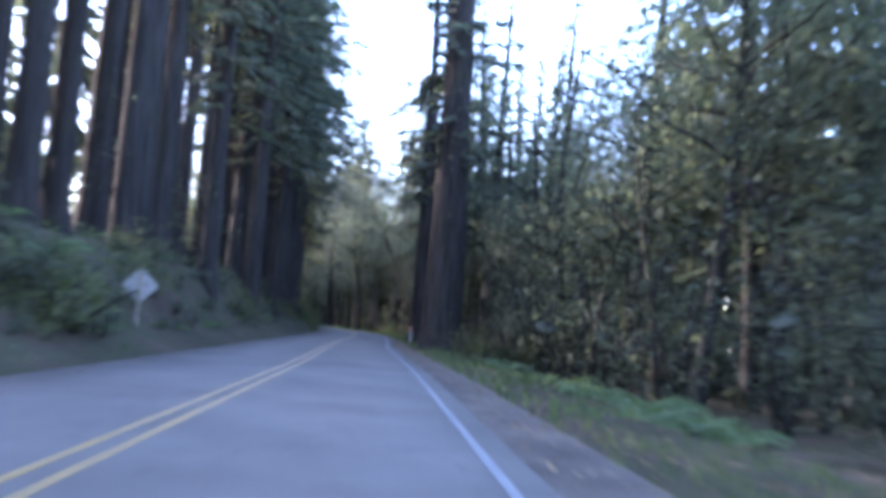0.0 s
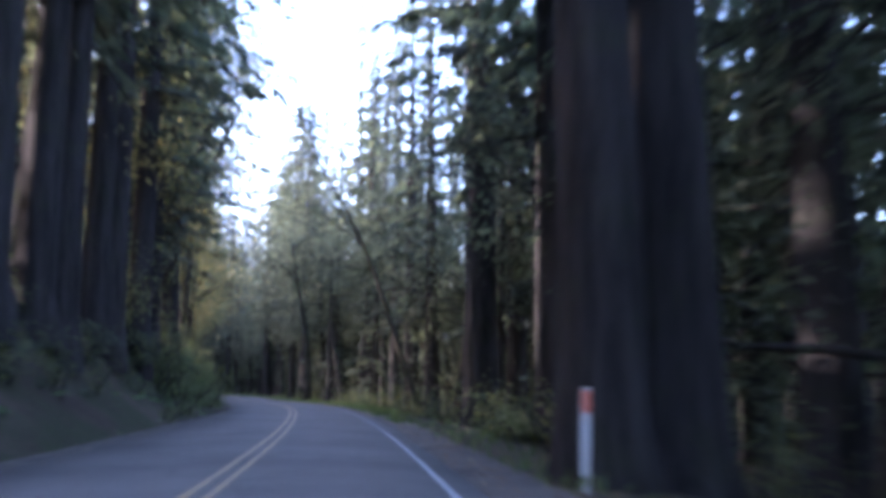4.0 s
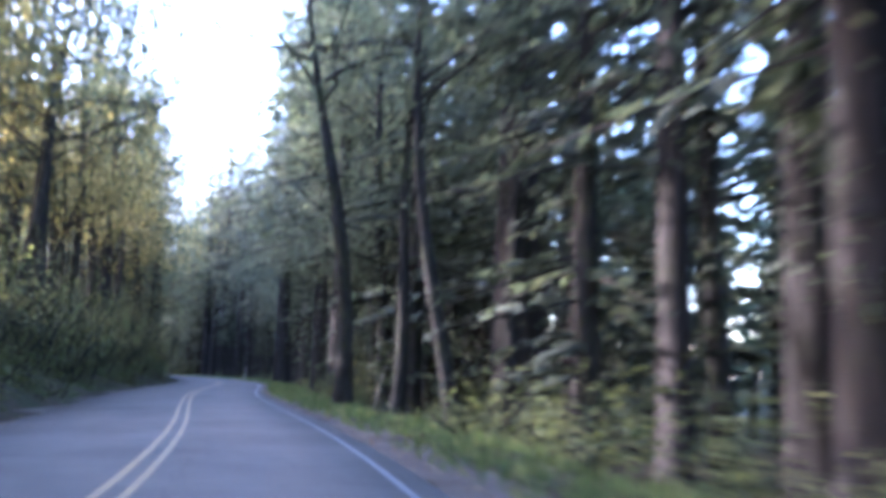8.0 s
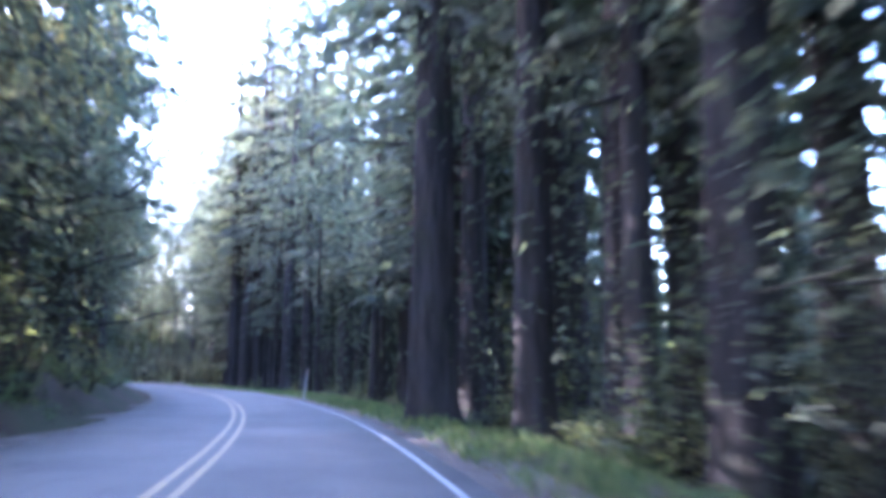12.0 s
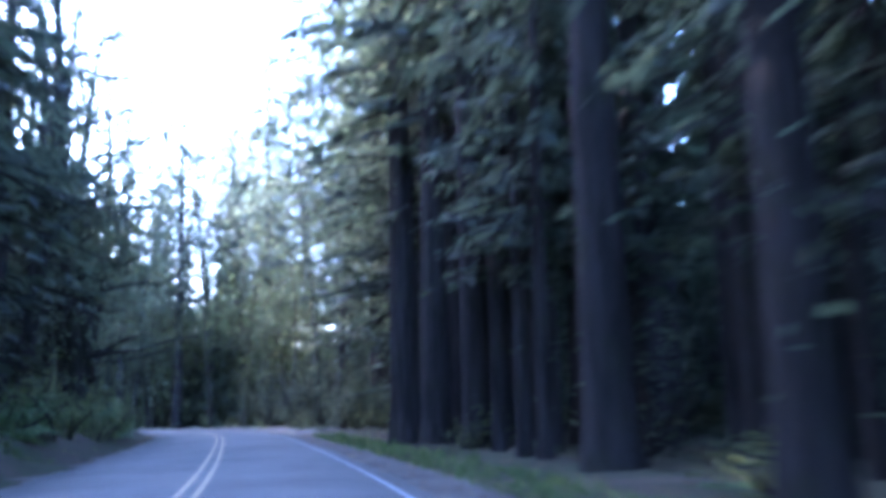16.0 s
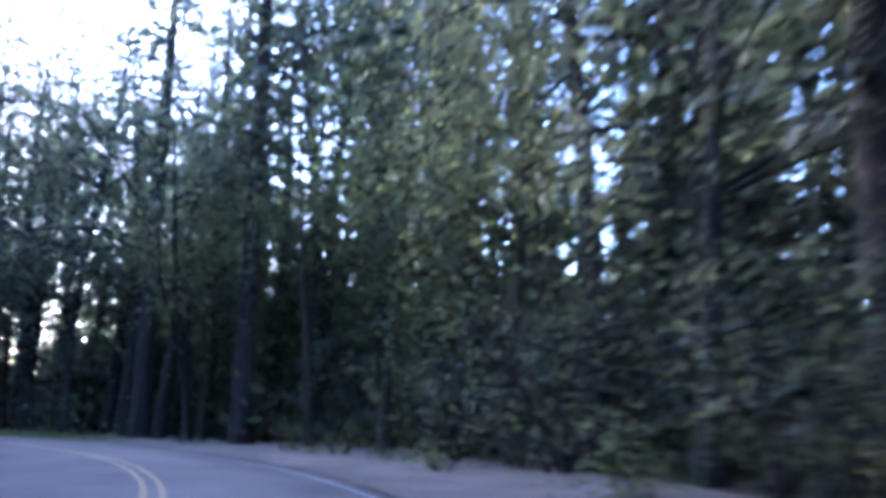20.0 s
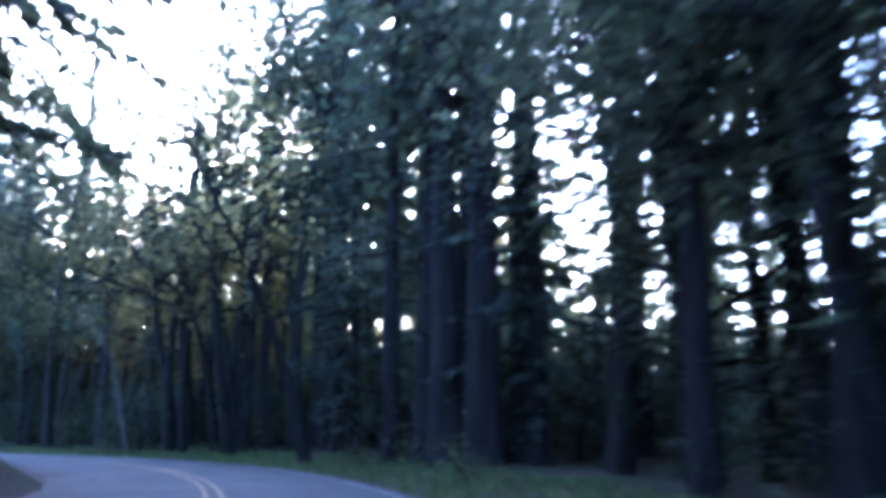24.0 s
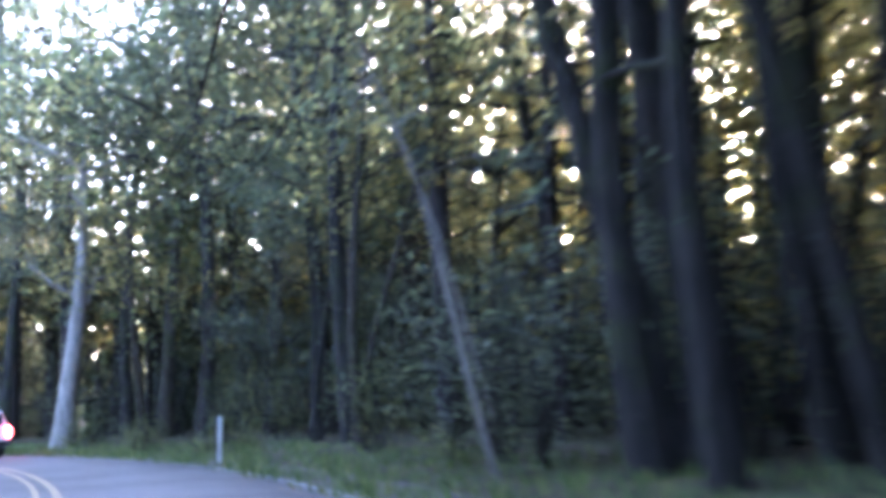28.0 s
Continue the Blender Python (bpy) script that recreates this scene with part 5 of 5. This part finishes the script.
diamond_sign(-6.8, 27.1, 0.1)


# ---------------------------------------------------------------- the white car ahead
def prism(profile, half, taper=0.0, at_z=0.0):
    """A side profile of (y, z) made solid across the car; taper narrows it with height above at_z."""
    bm = bmesh.new()
    rows = []
    for sx in (-1, 1):
        rows.append([bm.verts.new((sx * (half - taper * max(0.0, z - at_z)), y, z)) for y, z in profile])
    bm.faces.new(rows[0])
    bm.faces.new(list(reversed(rows[1])))
    n = len(profile)
    for i in range(n):
        bm.faces.new((rows[0][i], rows[1][i], rows[1][(i + 1) % n], rows[0][(i + 1) % n]))
    bmesh.ops.recalc_face_normals(bm, faces=bm.faces)
    return bm


def soften(bm, off, segs=3):
    bmesh.ops.bevel(bm, geom=bm.edges[:], offset=off, segments=segs, affect="EDGES", profile=0.6)
    return bm


def white_car(m):
    ob = thing("suv", "white sport utility car with lit red tail lights", "car", at=m)
    lower = [(-2.2, 0.5), (-2.22, 0.72), (-2.18, 1.08), (0.75, 1.08), (1.0, 1.06), (2.05, 0.98), (2.2, 0.82), (2.2, 0.5), (1.86, 0.36), (1.82, 0.5), (1.66, 0.7), (1.42, 0.76), (1.18, 0.7),
             (1.02, 0.5), (0.98, 0.34), (-0.92, 0.34), (-0.96, 0.5), (-1.12, 0.7), (-1.36, 0.76), (-1.6, 0.7), (-1.76, 0.5), (-1.8, 0.36)]
    body = part("body", soften(prism(lower, 0.9), 0.025, 2), CAR_WHITE, ob, smooth=False)
    top = [(-2.1, 1.06), (-1.92, 1.62), (-1.75, 1.72), (-0.1, 1.74), (0.12, 1.68), (0.82, 1.06)]
    cab = part("cab", soften(prism(top, 0.86, 0.28, 1.06), 0.04, 3), CAR_WHITE, ob, smooth=False)
    part("rear_window", box_bm(1.3, 0.02, 0.44, (0, -2.035, 1.36), 0.008, turn=Matrix.Rotation(radians(-18), 4, "X")), DARK_GLASS, cab, "tinted rear window")
    part("windscreen", box_bm(1.32, 0.02, 0.74, (0, 0.5, 1.38), 0.008, turn=Matrix.Rotation(radians(48), 4, "X")), DARK_GLASS, cab, "sloping windscreen")
    for sx in (-1, 1):
        for y0, y1 in ((-1.82, -0.98), (-0.9, -0.12), (-0.04, 0.42)):
            bm = bmesh.new()
            x0, x1 = sx * 0.862, sx * 0.735
            q = [(x0, y0, 1.1), (x0, y1 + (0.12 if y1 > 0 else 0), 1.1), (x1, y1 - (0.22 if y1 > 0 else 0), 1.58), (x1, y0 + (0.08 if y0 < -1.5 else 0), 1.58)]
            lo = [bm.verts.new(v) for v in q]
            hi = [bm.verts.new((v[0] + sx * 0.02, v[1], v[2])) for v in q]
            bm.faces.new(lo)
            bm.faces.new(list(reversed(hi)))
            for i in range(4):
                bm.faces.new((lo[i], hi[i], hi[(i + 1) % 4], lo[(i + 1) % 4]))
            part("side_window", bm, DARK_GLASS, cab)
        part("tail_light", box_bm(0.16, 0.06, 0.34, (sx * 0.8, -2.2, 0.92), 0.02), TAIL_RED, body, "lit red tail light")
        part("headlight", box_bm(0.3, 0.06, 0.16, (sx * 0.68, 2.16, 0.84), 0.02), CHROME, body)
        part("wing_mirror", box_bm(0.18, 0.1, 0.14, (sx * 0.98, 0.42, 1.14), 0.03), CAR_WHITE, body)
        for y in (-0.86, 0.02):
            part("door_handle", box_bm(0.03, 0.14, 0.03, (sx * 0.91, y, 0.98), 0.008), CHROME, body)
        part("roof_rail", box_bm(0.03, 1.5, 0.03, (sx * 0.6, -0.95, 1.755), 0.01), TRIM, cab)
        for y in (-1.36, 1.42):
            bm = bmesh.new()
            bmesh.ops.create_cone(bm, cap_ends=True, segments=28, radius1=0.36, radius2=0.36, depth=0.22, matrix=pose(sx * 0.79, y, 0.36, 0, 90, 0))
            bmesh.ops.bevel(bm, geom=[e for e in bm.edges if len(e.link_faces) == 2 and any(len(f.verts) > 4 for f in e.link_faces)], offset=0.04, segments=3, affect="EDGES")
            tyre = part("tyre", bm, RUBBER, ob)
            bm = bmesh.new()
            bmesh.ops.create_cone(bm, cap_ends=True, segments=20, radius1=0.22, radius2=0.17, depth=0.04, matrix=pose(sx * 0.905, y, 0.36, 0, 90 * sx, 0))
            part("rim", bm, CHROME, tyre)
    part("rear_bumper", box_bm(1.76, 0.18, 0.22, (0, -2.24, 0.5), 0.04), TRIM, ob, "dark rear bumper")
    part("front_bumper", box_bm(1.76, 0.18, 0.22, (0, 2.22, 0.5), 0.04), TRIM, ob, "dark front bumper")
    part("high_brake_light", box_bm(0.34, 0.03, 0.05, (0, -1.97, 1.66), 0.01), TAIL_RED, cab, "lit red brake light above the rear window")
    part("tailgate_trim", box_bm(0.9, 0.02, 0.06, (0, -2.225, 0.98), 0.006), CHROME, body)
    part("number_plate", box_bm(0.32, 0.015, 0.17, (0, -2.232, 0.82), 0.004), AMBER, body, "plate with plain dark bars")
    part("plate_bar", box_bm(0.24, 0.006, 0.06, (0, -2.242, 0.82), 0.001), TRIM, body)
    part("underbody", box_bm(1.5, 3.9, 0.14, (0, 0, 0.34), 0.03), TRIM, ob)
    return ob


x, y = on(383.0, 0.6)
white_car(Matrix.LocRotScale((float(x), float(y), 0.03), Euler((0, 0, heading(383.0))), None))
